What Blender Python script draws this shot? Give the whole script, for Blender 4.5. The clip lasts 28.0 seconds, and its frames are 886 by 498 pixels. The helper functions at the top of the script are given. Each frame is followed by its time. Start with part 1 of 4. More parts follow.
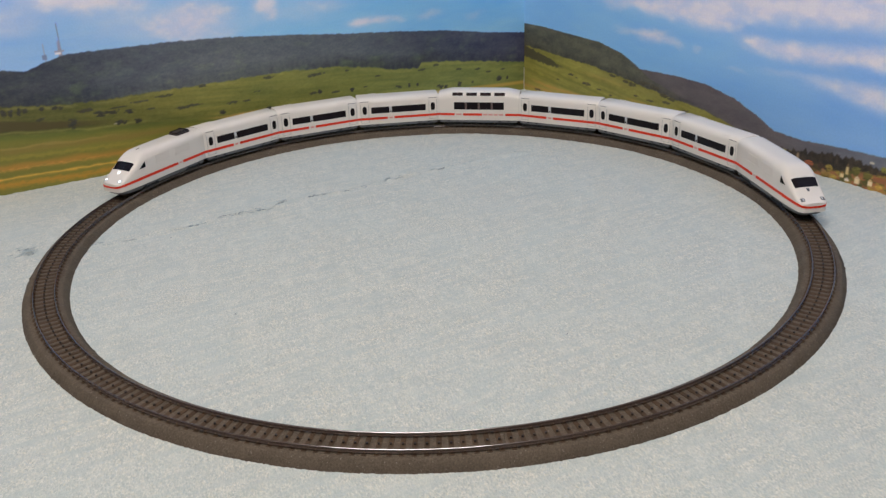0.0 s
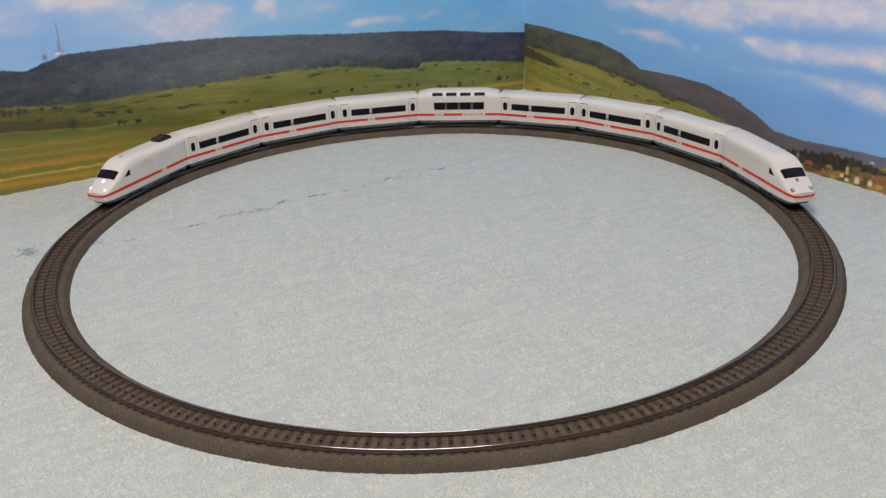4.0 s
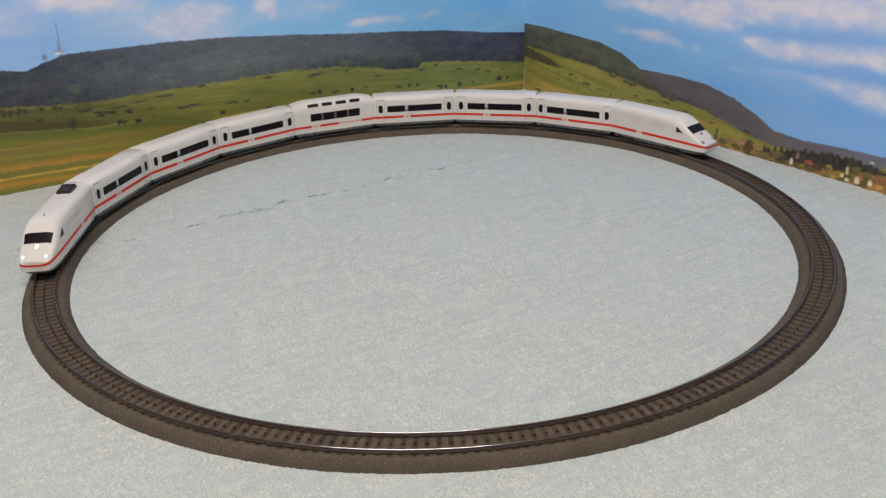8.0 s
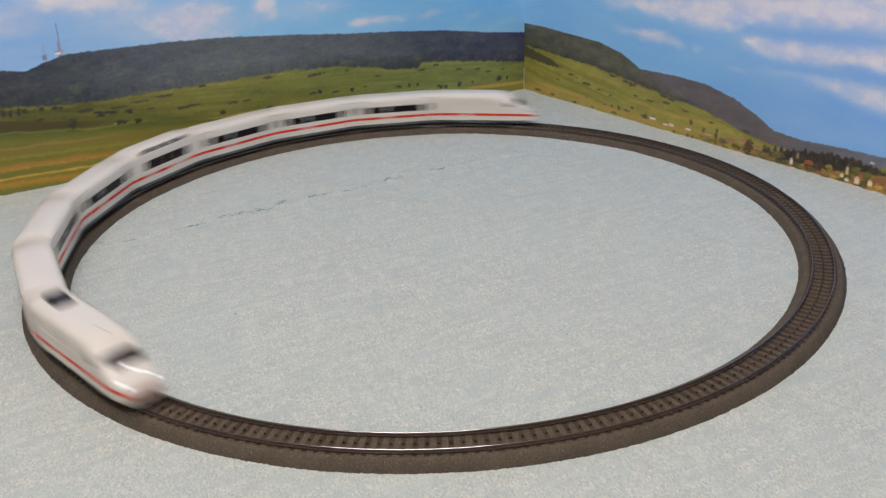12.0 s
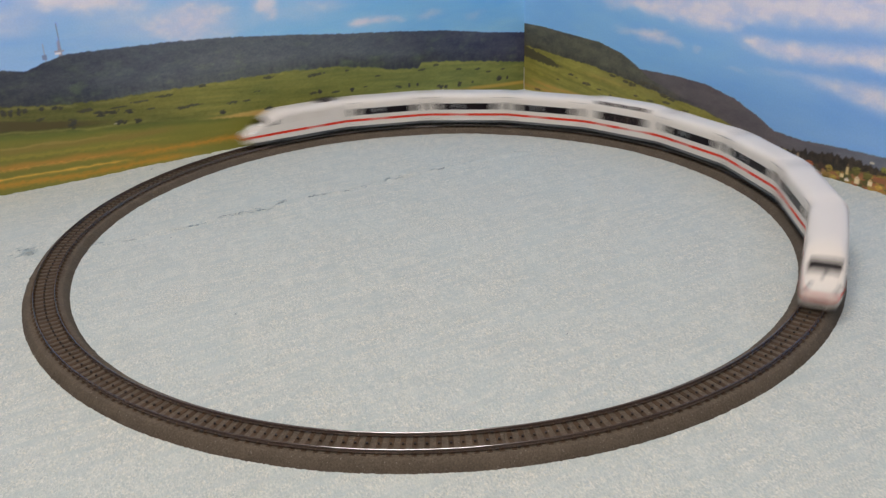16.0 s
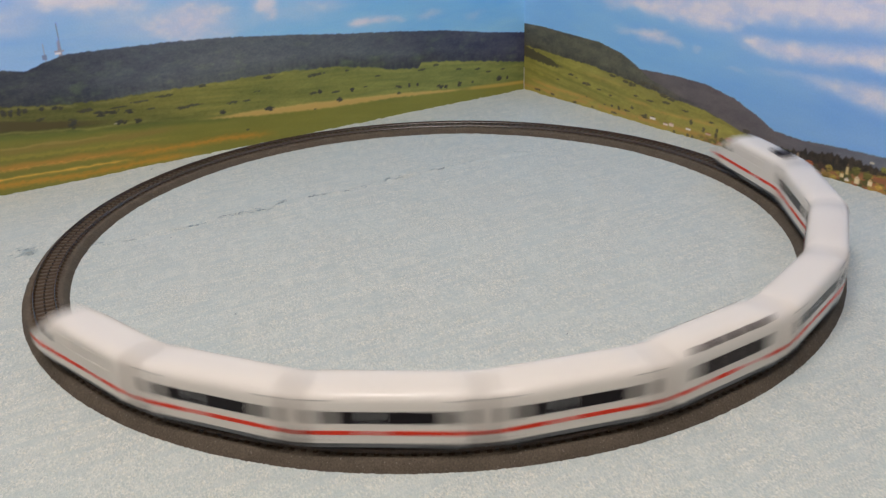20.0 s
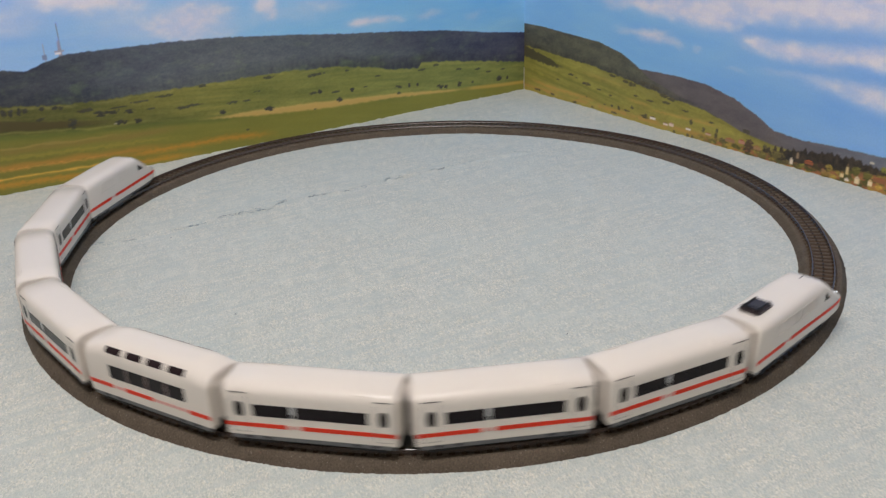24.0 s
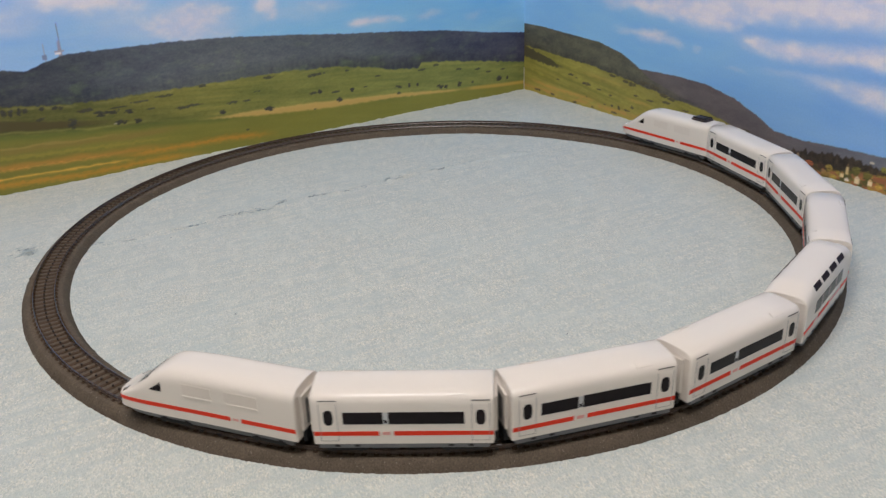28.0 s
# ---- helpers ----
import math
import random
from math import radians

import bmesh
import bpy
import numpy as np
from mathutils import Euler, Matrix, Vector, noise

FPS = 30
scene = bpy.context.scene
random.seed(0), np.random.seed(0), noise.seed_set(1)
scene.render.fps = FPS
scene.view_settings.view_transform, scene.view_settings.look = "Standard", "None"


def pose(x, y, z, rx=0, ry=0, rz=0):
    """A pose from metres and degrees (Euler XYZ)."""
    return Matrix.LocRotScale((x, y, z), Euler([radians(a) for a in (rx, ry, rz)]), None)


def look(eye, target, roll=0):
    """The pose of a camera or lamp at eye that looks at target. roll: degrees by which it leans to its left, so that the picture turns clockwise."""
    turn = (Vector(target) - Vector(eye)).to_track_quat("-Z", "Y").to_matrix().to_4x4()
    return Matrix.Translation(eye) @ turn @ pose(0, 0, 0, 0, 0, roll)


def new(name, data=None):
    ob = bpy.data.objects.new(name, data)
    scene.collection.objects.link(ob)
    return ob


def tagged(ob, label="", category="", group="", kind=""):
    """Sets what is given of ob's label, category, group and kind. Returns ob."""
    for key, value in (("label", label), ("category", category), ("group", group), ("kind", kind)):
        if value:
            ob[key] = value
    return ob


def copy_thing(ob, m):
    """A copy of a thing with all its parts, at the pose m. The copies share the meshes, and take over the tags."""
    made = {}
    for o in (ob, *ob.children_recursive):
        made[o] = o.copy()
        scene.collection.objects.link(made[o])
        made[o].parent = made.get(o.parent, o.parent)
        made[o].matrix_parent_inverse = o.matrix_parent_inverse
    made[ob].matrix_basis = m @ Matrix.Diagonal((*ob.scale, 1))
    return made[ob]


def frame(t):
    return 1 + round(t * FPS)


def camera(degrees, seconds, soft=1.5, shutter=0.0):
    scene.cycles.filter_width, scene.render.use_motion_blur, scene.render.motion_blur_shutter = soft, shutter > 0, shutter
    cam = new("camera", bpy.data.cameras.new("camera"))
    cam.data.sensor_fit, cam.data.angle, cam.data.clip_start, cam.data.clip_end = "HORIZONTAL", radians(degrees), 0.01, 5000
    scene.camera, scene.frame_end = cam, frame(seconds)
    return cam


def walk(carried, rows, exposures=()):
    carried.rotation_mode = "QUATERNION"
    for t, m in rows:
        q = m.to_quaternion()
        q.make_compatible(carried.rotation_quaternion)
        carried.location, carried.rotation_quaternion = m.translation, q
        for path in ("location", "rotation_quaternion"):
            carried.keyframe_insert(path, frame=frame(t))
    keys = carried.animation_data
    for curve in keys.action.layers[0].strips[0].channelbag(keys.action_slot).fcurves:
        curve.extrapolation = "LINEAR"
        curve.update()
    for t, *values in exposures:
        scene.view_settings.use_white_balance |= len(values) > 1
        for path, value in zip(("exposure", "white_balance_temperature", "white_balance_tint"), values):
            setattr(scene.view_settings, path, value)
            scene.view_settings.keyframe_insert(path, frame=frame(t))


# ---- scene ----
cam = camera(53.18, 28.0, soft=1.4, shutter=0.7)
EYE = look((0.0, -0.81575, 0.34159), (0.01011, 0.09876, -0.06282), -2.128)
walk(cam, [(0.0, EYE), (28.0, EYE)], [(0.0, 0.0), (28.0, 0.0)])

# ---- plan: a circle of model railway on a cloth, in the corner of two printed panels ----
R = 0.360                 # radius of the track's centre line
RAIL_TOP = 0.0105
R_CAR = 0.3583            # radius on which a vehicle's middle runs
PITCH_REST, PITCH_PULLED = 17.9, 18.2   # degrees from vehicle to vehicle: pushed together by the rear power car, drawn out as it brakes
CORNER = Vector((0.154, 0.572, 0.0))
A_DEG, B_DEG = -147.7, -58.2
DIR_A = Vector((math.cos(radians(A_DEG)), math.sin(radians(A_DEG)), 0))
DIR_B = Vector((math.cos(radians(B_DEG)), math.sin(radians(B_DEG)), 0))

# degrees run by the middle vehicle
RUN = [(0.0, 78.8), (1.0, 79.2), (2.0, 79.7), (3.0, 80.1), (4.0, 83.3), (5.5, 91.9), (6.0, 96.1), (6.5, 100.3), (7.0, 104.2), (7.5, 107.6), (8.0, 111.1),
       (8.5, 117.4), (9.0, 135.8), (9.5, 172.5), (10.0, 225.0), (10.5, 288.3), (11.0, 360.5), (11.5, 436.0), (12.0, 512.5), (12.5, 589.0), (14.5, 897.9),
       (16.0, 1127.0), (18.0, 1434.0), (19.0, 1588.0), (19.5, 1665.2), (20.0, 1739.7), (20.5, 1809.0), (21.0, 1864.0), (21.5, 1907.5), (23.5, 2018.7),
       (24.0, 2039.2), (24.5, 2056.7), (25.0, 2071.3), (26.0, 2094.8), (27.0, 2110.5), (28.0, 2121.0)]


def run_at(t):
    """Degrees at t seconds, along a smooth curve through RUN."""
    xs = [a for a, _ in RUN]
    k = min(max(sum(1 for a in xs if a <= t) - 1, 0), len(xs) - 2)

    def slope(i):
        if i == 0 or i == len(xs) - 1:
            j = min(i, len(xs) - 2)
            return (RUN[j + 1][1] - RUN[j][1]) / (xs[j + 1] - xs[j])
        h0, h1 = xs[i] - xs[i - 1], xs[i + 1] - xs[i]
        d0, d1 = (RUN[i][1] - RUN[i - 1][1]) / h0, (RUN[i + 1][1] - RUN[i][1]) / h1
        return (d0 * h1 + d1 * h0) / (h0 + h1)

    h = xs[k + 1] - xs[k]
    u = (t - xs[k]) / h
    return ((2 * u ** 3 - 3 * u ** 2 + 1) * RUN[k][1] + (u ** 3 - 2 * u ** 2 + u) * h * slope(k)
            + (3 * u ** 2 - 2 * u ** 3) * RUN[k + 1][1] + (u ** 3 - u ** 2) * h * slope(k + 1))


def pitch_at(t):
    k = min(max((t - 20.4) / 1.4, 0.0), 1.0)
    return PITCH_REST + (PITCH_PULLED - PITCH_REST) * k * k * (3 - 2 * k)


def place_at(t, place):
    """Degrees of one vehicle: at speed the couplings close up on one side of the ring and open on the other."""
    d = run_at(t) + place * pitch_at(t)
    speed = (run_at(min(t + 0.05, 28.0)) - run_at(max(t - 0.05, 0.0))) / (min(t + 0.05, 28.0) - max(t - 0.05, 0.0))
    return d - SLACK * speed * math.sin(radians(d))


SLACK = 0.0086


# ---- light: a long room lamp with four bulbs under the ceiling, pale walls ----
world = bpy.data.worlds.new("room_air")
scene.world = world
world.use_nodes = True
world.node_tree.nodes["Background"].inputs[0].default_value = (0.75, 0.85, 1.0, 1)
world.node_tree.nodes["Background"].inputs[1].default_value = 0.05


LAMP = (-0.18, -0.70, 1.50)
BULBS = (-0.30, -0.10, 0.10, 0.30)
bulb = bpy.data.lights.new("ceiling_light", "POINT")
bulb.energy, bulb.color, bulb.shadow_soft_size = 12.28, (1.0, 0.945, 0.93), 0.11
for off in BULBS:
    new("ceiling_light", bulb).location = (LAMP[0] + off, LAMP[1], LAMP[2])


# ---- materials ----
def material(name, rgb, rough=0.5, metal=0.0, scale=0.0, vary=0.0, bump=0.0, coat=0.0, scale2=0.0, vary2=0.0, glow=0.0, spread=0.0, stretch=(1, 1, 1), spec=0.5, wear=0.08, dust=0.0):
    """A plain surface with variation at two scales and fine relief; scale in features a metre, bump in metres."""
    m = bpy.data.materials.new(name)
    m.use_nodes = True
    nt = m.node_tree
    b = nt.nodes["Principled BSDF"]
    b.inputs["Base Color"].default_value = (*rgb, 1)
    b.inputs["Roughness"].default_value = rough
    b.inputs["Metallic"].default_value = metal
    b.inputs["Coat Weight"].default_value = coat
    b.inputs["Specular IOR Level"].default_value = spec
    b.inputs["Coat Roughness"].default_value = 0.12
    if glow:
        b.inputs["Emission Color"].default_value = (*rgb, 1)
        b.inputs["Emission Strength"].default_value = glow
    co = nt.nodes.new("ShaderNodeTexCoord")
    mp = nt.nodes.new("ShaderNodeMapping")
    mp.inputs["Scale"].default_value = stretch
    nt.links.new(co.outputs["Object"], mp.inputs[0])

    def noise_node(s, detail):
        n = nt.nodes.new("ShaderNodeTexNoise")
        n.inputs["Scale"].default_value, n.inputs["Detail"].default_value = s, detail
        nt.links.new(mp.outputs[0], n.inputs["Vector"])
        return n.outputs["Fac"]

    def ranged(sock, lo, hi):
        r = nt.nodes.new("ShaderNodeMapRange")
        r.inputs[1].default_value, r.inputs[2].default_value, r.inputs[3].default_value, r.inputs[4].default_value = 0.25, 0.75, lo, hi
        nt.links.new(sock, r.inputs[0])
        return r.outputs[0]

    if vary or spread:
        out = None
        for s, v in ((scale, vary), (scale2, vary2)):
            if s and v:
                f = ranged(noise_node(s, 4), 1 - v, 1 + v)
                if out is None:
                    out = f
                else:
                    k = nt.nodes.new("ShaderNodeMath")
                    k.operation = "MULTIPLY"
                    nt.links.new(out, k.inputs[0]), nt.links.new(f, k.inputs[1])
                    out = k.outputs[0]
        if spread:
            oi = nt.nodes.new("ShaderNodeObjectInfo")
            r = nt.nodes.new("ShaderNodeMapRange")
            r.inputs[3].default_value, r.inputs[4].default_value = 1 - spread, 1 + spread
            nt.links.new(oi.outputs["Random"], r.inputs[0])
            if out is None:
                out = r.outputs[0]
            else:
                k = nt.nodes.new("ShaderNodeMath")
                k.operation = "MULTIPLY"
                nt.links.new(out, k.inputs[0]), nt.links.new(r.outputs[0], k.inputs[1])
                out = k.outputs[0]
        mul = nt.nodes.new("ShaderNodeVectorMath")
        mul.operation = "SCALE"
        mul.inputs[0].default_value = rgb
        nt.links.new(out, mul.inputs["Scale"])
        shade = mul.outputs[0]
        if dust:
            x = nt.nodes.new("ShaderNodeMix")
            x.data_type = "RGBA"
            x.inputs[7].default_value = (0.34, 0.31, 0.28, 1)
            d = nt.nodes.new("ShaderNodeMapRange")
            d.inputs[1].default_value, d.inputs[2].default_value, d.inputs[4].default_value = 0.70, 0.76, dust
            nt.links.new(noise_node(640, 1), d.inputs[0])
            nt.links.new(d.outputs[0], x.inputs[0]), nt.links.new(shade, x.inputs[6])
            shade = x.outputs[2]
        nt.links.new(shade, b.inputs["Base Color"])
        rr = ranged(noise_node(max(scale, 40), 3), max(rough - wear, 0.03), rough + wear)
        nt.links.new(rr, b.inputs["Roughness"])
    if bump:
        bp = nt.nodes.new("ShaderNodeBump")
        bp.inputs["Strength"].default_value, bp.inputs["Distance"].default_value = 1.0, bump
        nt.links.new(noise_node(scale or 400, 5), bp.inputs["Height"])
        nt.links.new(bp.outputs[0], b.inputs["Normal"])
    return m


WHITE = material("white_plastic", (0.752, 0.700, 0.640), 0.17, scale=25, vary=0.008, scale2=900, vary2=0.012, spec=0.28, wear=0.012)
# body white greyed: shade of end walls and recesses is in the colour
SHADED_WHITE = material("shaded_satin_white", (0.68, 0.622, 0.562), 0.45, scale=900, vary=0.03, wear=0.02)
RED = material("red_print", (0.72, 0.042, 0.016), 0.45, scale=500, vary=0.06, spec=0.15)
PINK = material("faded_print", (0.70, 0.33, 0.30), 0.4, scale=900, vary=0.15)
ROOF_GLASS = material("brown_roof_window", (0.022, 0.013, 0.015), 0.5, scale=80, vary=0.2, spec=0.10)
GLASS = material("dark_window", (0.010, 0.007, 0.009), 0.18, scale=80, vary=0.2, spec=0.16)
BROWN_PANE = material("brown_divider", (0.10, 0.06, 0.055), 0.3, scale=300, vary=0.2)
SEAM = material("grey_seam", (0.30, 0.29, 0.28), 0.6)
DARK_SEAM = material("dark_seam", (0.06, 0.06, 0.06), 0.6)
# grey of the added blocks that keep the car gaps dark
GAP_SHADE = material("gap_shade_grey", (0.16, 0.155, 0.15), 0.7, scale=500, vary=0.15)
PALE_GREY = material("pale_grey_plastic", (0.50, 0.51, 0.52), 0.4, scale=300, vary=0.08)
UNDER = material("black_plastic", (0.010, 0.010, 0.011), 0.6, scale=400, vary=0.25, bump=0.0002, spec=0.3)
SKIRT = material("grey_plastic", (0.115, 0.118, 0.124), 0.45, scale=400, vary=0.12)
WHEEL = material("blackened_wheel", (0.02, 0.02, 0.02), 0.45, scale=400, vary=0.15)
STEEL = material("browned_rail", (0.070, 0.048, 0.040), 0.13, scale=700, vary=0.2, spec=1.0, wear=0.03)
PANTO = material("dark_roof_gear", (0.035, 0.025, 0.028), 0.35, scale=500, vary=0.3)
LIT = material("lit_headlight", (0.93, 0.97, 1.0), 0.2, glow=1.3)
LENS = material("unlit_headlight", (0.12, 0.12, 0.13), 0.15, coat=0.5)
# lens of the lit headlights, the lamp's glow painted in as a paler colour
HALO = material("lamp_glow_glass", (0.50, 0.56, 0.60), 0.15, coat=0.5)
BED = material("moulded_ballast", (0.112, 0.088, 0.065), 0.8, spec=0.2, dust=0.5, scale=820, vary=0.35, scale2=70, vary2=0.16, bump=0.0007)
SLEEPER = material("brown_sleeper", (0.074, 0.047, 0.029), 0.7, spec=0.15, dust=0.6, scale=900, vary=0.25, scale2=90, vary2=0.10, bump=0.0002, spread=0.16)
STUD = material("dark_stud", (0.030, 0.023, 0.020), 0.6)
PLASTER = material("pale_plaster", (0.72, 0.70, 0.67), 0.9, scale=30, vary=0.05, scale2=2, vary2=0.04, bump=0.001)
BOARD = material("table_board", (0.45, 0.32, 0.2), 0.5, scale=30, vary=0.2, stretch=(1, 12, 1))
CARPET = material("grey_carpet", (0.25, 0.24, 0.23), 0.95, scale=300, vary=0.2, bump=0.003)
CARD = material("panel_card", (0.62, 0.60, 0.56), 0.8, scale=300, vary=0.06)


def cloth_material():
    m = bpy.data.materials.new("nonwoven_cloth")
    m.use_nodes = True
    nt = m.node_tree
    b = nt.nodes["Principled BSDF"]
    b.inputs["Roughness"].default_value = 0.92
    co = nt.nodes.new("ShaderNodeTexCoord")

    def tex(scale, detail, stretch=(1, 1, 1), turn=0.0):
        mp = nt.nodes.new("ShaderNodeMapping")
        mp.vector_type = "TEXTURE"
        mp.inputs["Scale"].default_value = stretch
        mp.inputs["Rotation"].default_value = (0, 0, radians(turn))
        n = nt.nodes.new("ShaderNodeTexNoise")
        n.inputs["Scale"].default_value, n.inputs["Detail"].default_value = scale, detail
        nt.links.new(co.outputs["Object"], mp.inputs[0]), nt.links.new(mp.outputs[0], n.inputs["Vector"])
        return n.outputs["Fac"]

    def mix(fac, a, c):
        x = nt.nodes.new("ShaderNodeMix")
        x.data_type = "RGBA"
        for sock, v in ((x.inputs[6], a), (x.inputs[7], c)):
            if hasattr(v, "is_linked"):
                nt.links.new(v, sock)
            else:
                sock.default_value = (*v, 1)
        nt.links.new(fac, x.inputs[0])
        return x.outputs[2]

    def ramp(sock, lo, hi, a=0.0, c=1.0):
        r = nt.nodes.new("ShaderNodeMapRange")
        r.inputs[1].default_value, r.inputs[2].default_value, r.inputs[3].default_value, r.inputs[4].default_value = lo, hi, a, c
        nt.links.new(sock, r.inputs[0])
        return r.outputs[0]

    fibres = tex(860, 3, (1, 2.3, 1), 14)
    flecks = tex(1050, 2, (1, 2.0, 1), 14)
    ribs = tex(150, 3, (7, 1, 1), 29)
    base = mix(ramp(fibres, 0.34, 0.66), (0.435, 0.505, 0.515), (0.675, 0.70, 0.665))
    base = mix(ramp(flecks, 0.53, 0.66, 0, 0.65), base, (0.86, 0.865, 0.83))
    base = mix(ramp(tex(940, 2, (1, 2.1, 1), 14), 0.54, 0.67, 0, 0.65), base, (0.33, 0.395, 0.415))
    base = mix(ramp(tex(620, 1, (1, 1.6, 1), 70), 0.62, 0.72, 0, 0.4), base, (0.76, 0.70, 0.52))
    base = mix(ramp(tex(560, 1, (1, 1.6, 1), 40), 0.62, 0.72, 0, 0.4), base, (0.40, 0.52, 0.66))
    base = mix(ramp(tex(300, 3, (1, 2.2, 1), 14), 0.56, 0.72, 0, 0.16), base, (0.67, 0.63, 0.58))
    base = mix(ramp(tex(150, 3), 0.45, 0.72, 0, 0.35), base, (0.43, 0.53, 0.565))
    base = mix(ramp(ribs, 0.46, 0.66, 0, 0.62), base, (0.45, 0.535, 0.56))
    base = mix(ramp(tex(75, 4, (1, 1.8, 1), 14), 0.50, 0.68, 0, 0.25), base, (0.73, 0.755, 0.725))
    base = mix(ramp(tex(95, 4, (1, 1.8, 1), 30), 0.54, 0.70, 0, 0.30), base, (0.42, 0.505, 0.535))
    base = mix(ramp(tex(14, 4), 0.40, 0.70, 0, 0.30), base, (0.52, 0.62, 0.65))
    tint = nt.nodes.new("ShaderNodeVectorMath")
    tint.operation = "MULTIPLY"
    tint.inputs[1].default_value = (0.985, 0.945, 0.893)
    nt.links.new(base, tint.inputs[0])
    nt.links.new(tint.outputs[0], b.inputs["Base Color"])
    add = nt.nodes.new("ShaderNodeMath")
    add.operation = "ADD"
    nt.links.new(fibres, add.inputs[0]), nt.links.new(flecks, add.inputs[1])
    bp = nt.nodes.new("ShaderNodeBump")
    bp.inputs["Strength"].default_value, bp.inputs["Distance"].default_value = 1.0, 0.0006
    nt.links.new(add.outputs[0], bp.inputs["Height"])
    nt.links.new(bp.outputs[0], b.inputs["Normal"])
    return m


CLOTH = cloth_material()


def print_material():
    m = bpy.data.materials.new("printed_card")
    m.use_nodes = True
    nt = m.node_tree
    b = nt.nodes["Principled BSDF"]
    b.inputs["Roughness"].default_value = 0.55
    at = nt.nodes.new("ShaderNodeAttribute")
    at.attribute_name = "ink"
    co = nt.nodes.new("ShaderNodeTexCoord")
    n = nt.nodes.new("ShaderNodeTexNoise")
    n.inputs["Scale"].default_value, n.inputs["Detail"].default_value = 420, 3
    nt.links.new(co.outputs["Object"], n.inputs["Vector"])
    r = nt.nodes.new("ShaderNodeMapRange")
    r.inputs[1].default_value, r.inputs[2].default_value, r.inputs[3].default_value, r.inputs[4].default_value = 0.3, 0.7, 0.97, 1.03
    nt.links.new(n.outputs["Fac"], r.inputs[0])
    v = nt.nodes.new("ShaderNodeVectorMath")
    v.operation = "SCALE"
    nt.links.new(at.outputs["Color"], v.inputs[0]), nt.links.new(r.outputs[0], v.inputs["Scale"])
    nt.links.new(v.outputs[0], b.inputs["Base Color"])
    return m


PRINT = print_material()


# ---- mesh helpers ----
def finish(name, bm, mat, smooth=True, angle=40):
    bmesh.ops.recalc_face_normals(bm, faces=bm.faces)
    me = bpy.data.meshes.new(name)
    for f in bm.faces:
        f.smooth = smooth
    if smooth:
        for e in bm.edges:
            if len(e.link_faces) == 2 and e.calc_face_angle(0) > radians(angle):
                e.smooth = False
    bm.to_mesh(me)
    bm.free()
    me.materials.append(mat)
    return me


def part(name, bm, mat, parent, label="", smooth=True, angle=40):
    ob = new(name, finish(name, bm, mat, smooth, angle))
    ob.parent = parent
    if label:
        ob["label"] = label
    return ob


def thing(name, at, label, category, group="", kind=""):
    ob = new(name)
    ob.empty_display_size = 0.02
    ob.matrix_world = at
    return tagged(ob, label, category, group, kind)


def box(bm, x0, x1, y0, y1, z0, z1, bevel=0.0):
    m = Matrix.Translation(((x0 + x1) / 2, (y0 + y1) / 2, (z0 + z1) / 2)) @ Matrix.Diagonal((x1 - x0, y1 - y0, z1 - z0, 1))
    r = bmesh.ops.create_cube(bm, size=1.0, matrix=m)
    if bevel:
        es = list({e for v in r["verts"] for e in v.link_edges})
        bmesh.ops.bevel(bm, geom=es, offset=bevel, segments=2, affect="EDGES")
    return bm


def boxed(*a, **k):
    return box(bmesh.new(), *a, **k)


def sheet(bm, rows, closed=False):
    """Quads over a grid of points."""
    vs = [[bm.verts.new(p) for p in row] for row in rows]
    for i in range(len(vs) - 1):
        n = len(vs[i])
        for j in range(n if closed else n - 1):
            k = (j + 1) % n
            bm.faces.new((vs[i][j], vs[i][k], vs[i + 1][k], vs[i + 1][j]))
    return vs


def slab(rows, inner):
    """A closed shell: a grid of outer points, a like grid of inner ones, joined along the rim."""
    bm = bmesh.new()
    a, b = sheet(bm, rows), sheet(bm, inner)
    n, m = len(a), len(a[0])
    rim = [(i, 0) for i in range(n)] + [(n - 1, j) for j in range(1, m)] + [(i, m - 1) for i in range(n - 2, -1, -1)] + [(0, j) for j in range(m - 2, 0, -1)]
    for p, q in zip(rim, rim[1:] + rim[:1]):
        bm.faces.new((a[p[0]][p[1]], a[q[0]][q[1]], b[q[0]][q[1]], b[p[0]][p[1]]))
    return bm


def cylinder(bm, m, r, depth, seg=16, r2=None):
    bmesh.ops.create_cone(bm, cap_ends=True, segments=seg, radius1=r, radius2=r if r2 is None else r2, depth=depth, matrix=m)
    return bm


def arc(deg, r, z):
    return Vector((r * math.cos(radians(deg)), r * math.sin(radians(deg)), z))


def curve_value(points, x):
    """Smooth value through control points."""
    if x <= points[0][0]:
        return points[0][1]
    for (a, va), (b, vb) in zip(points, points[1:]):
        if x <= b:
            return va + (vb - va) * (x - a) / (b - a)
    return points[-1][1]


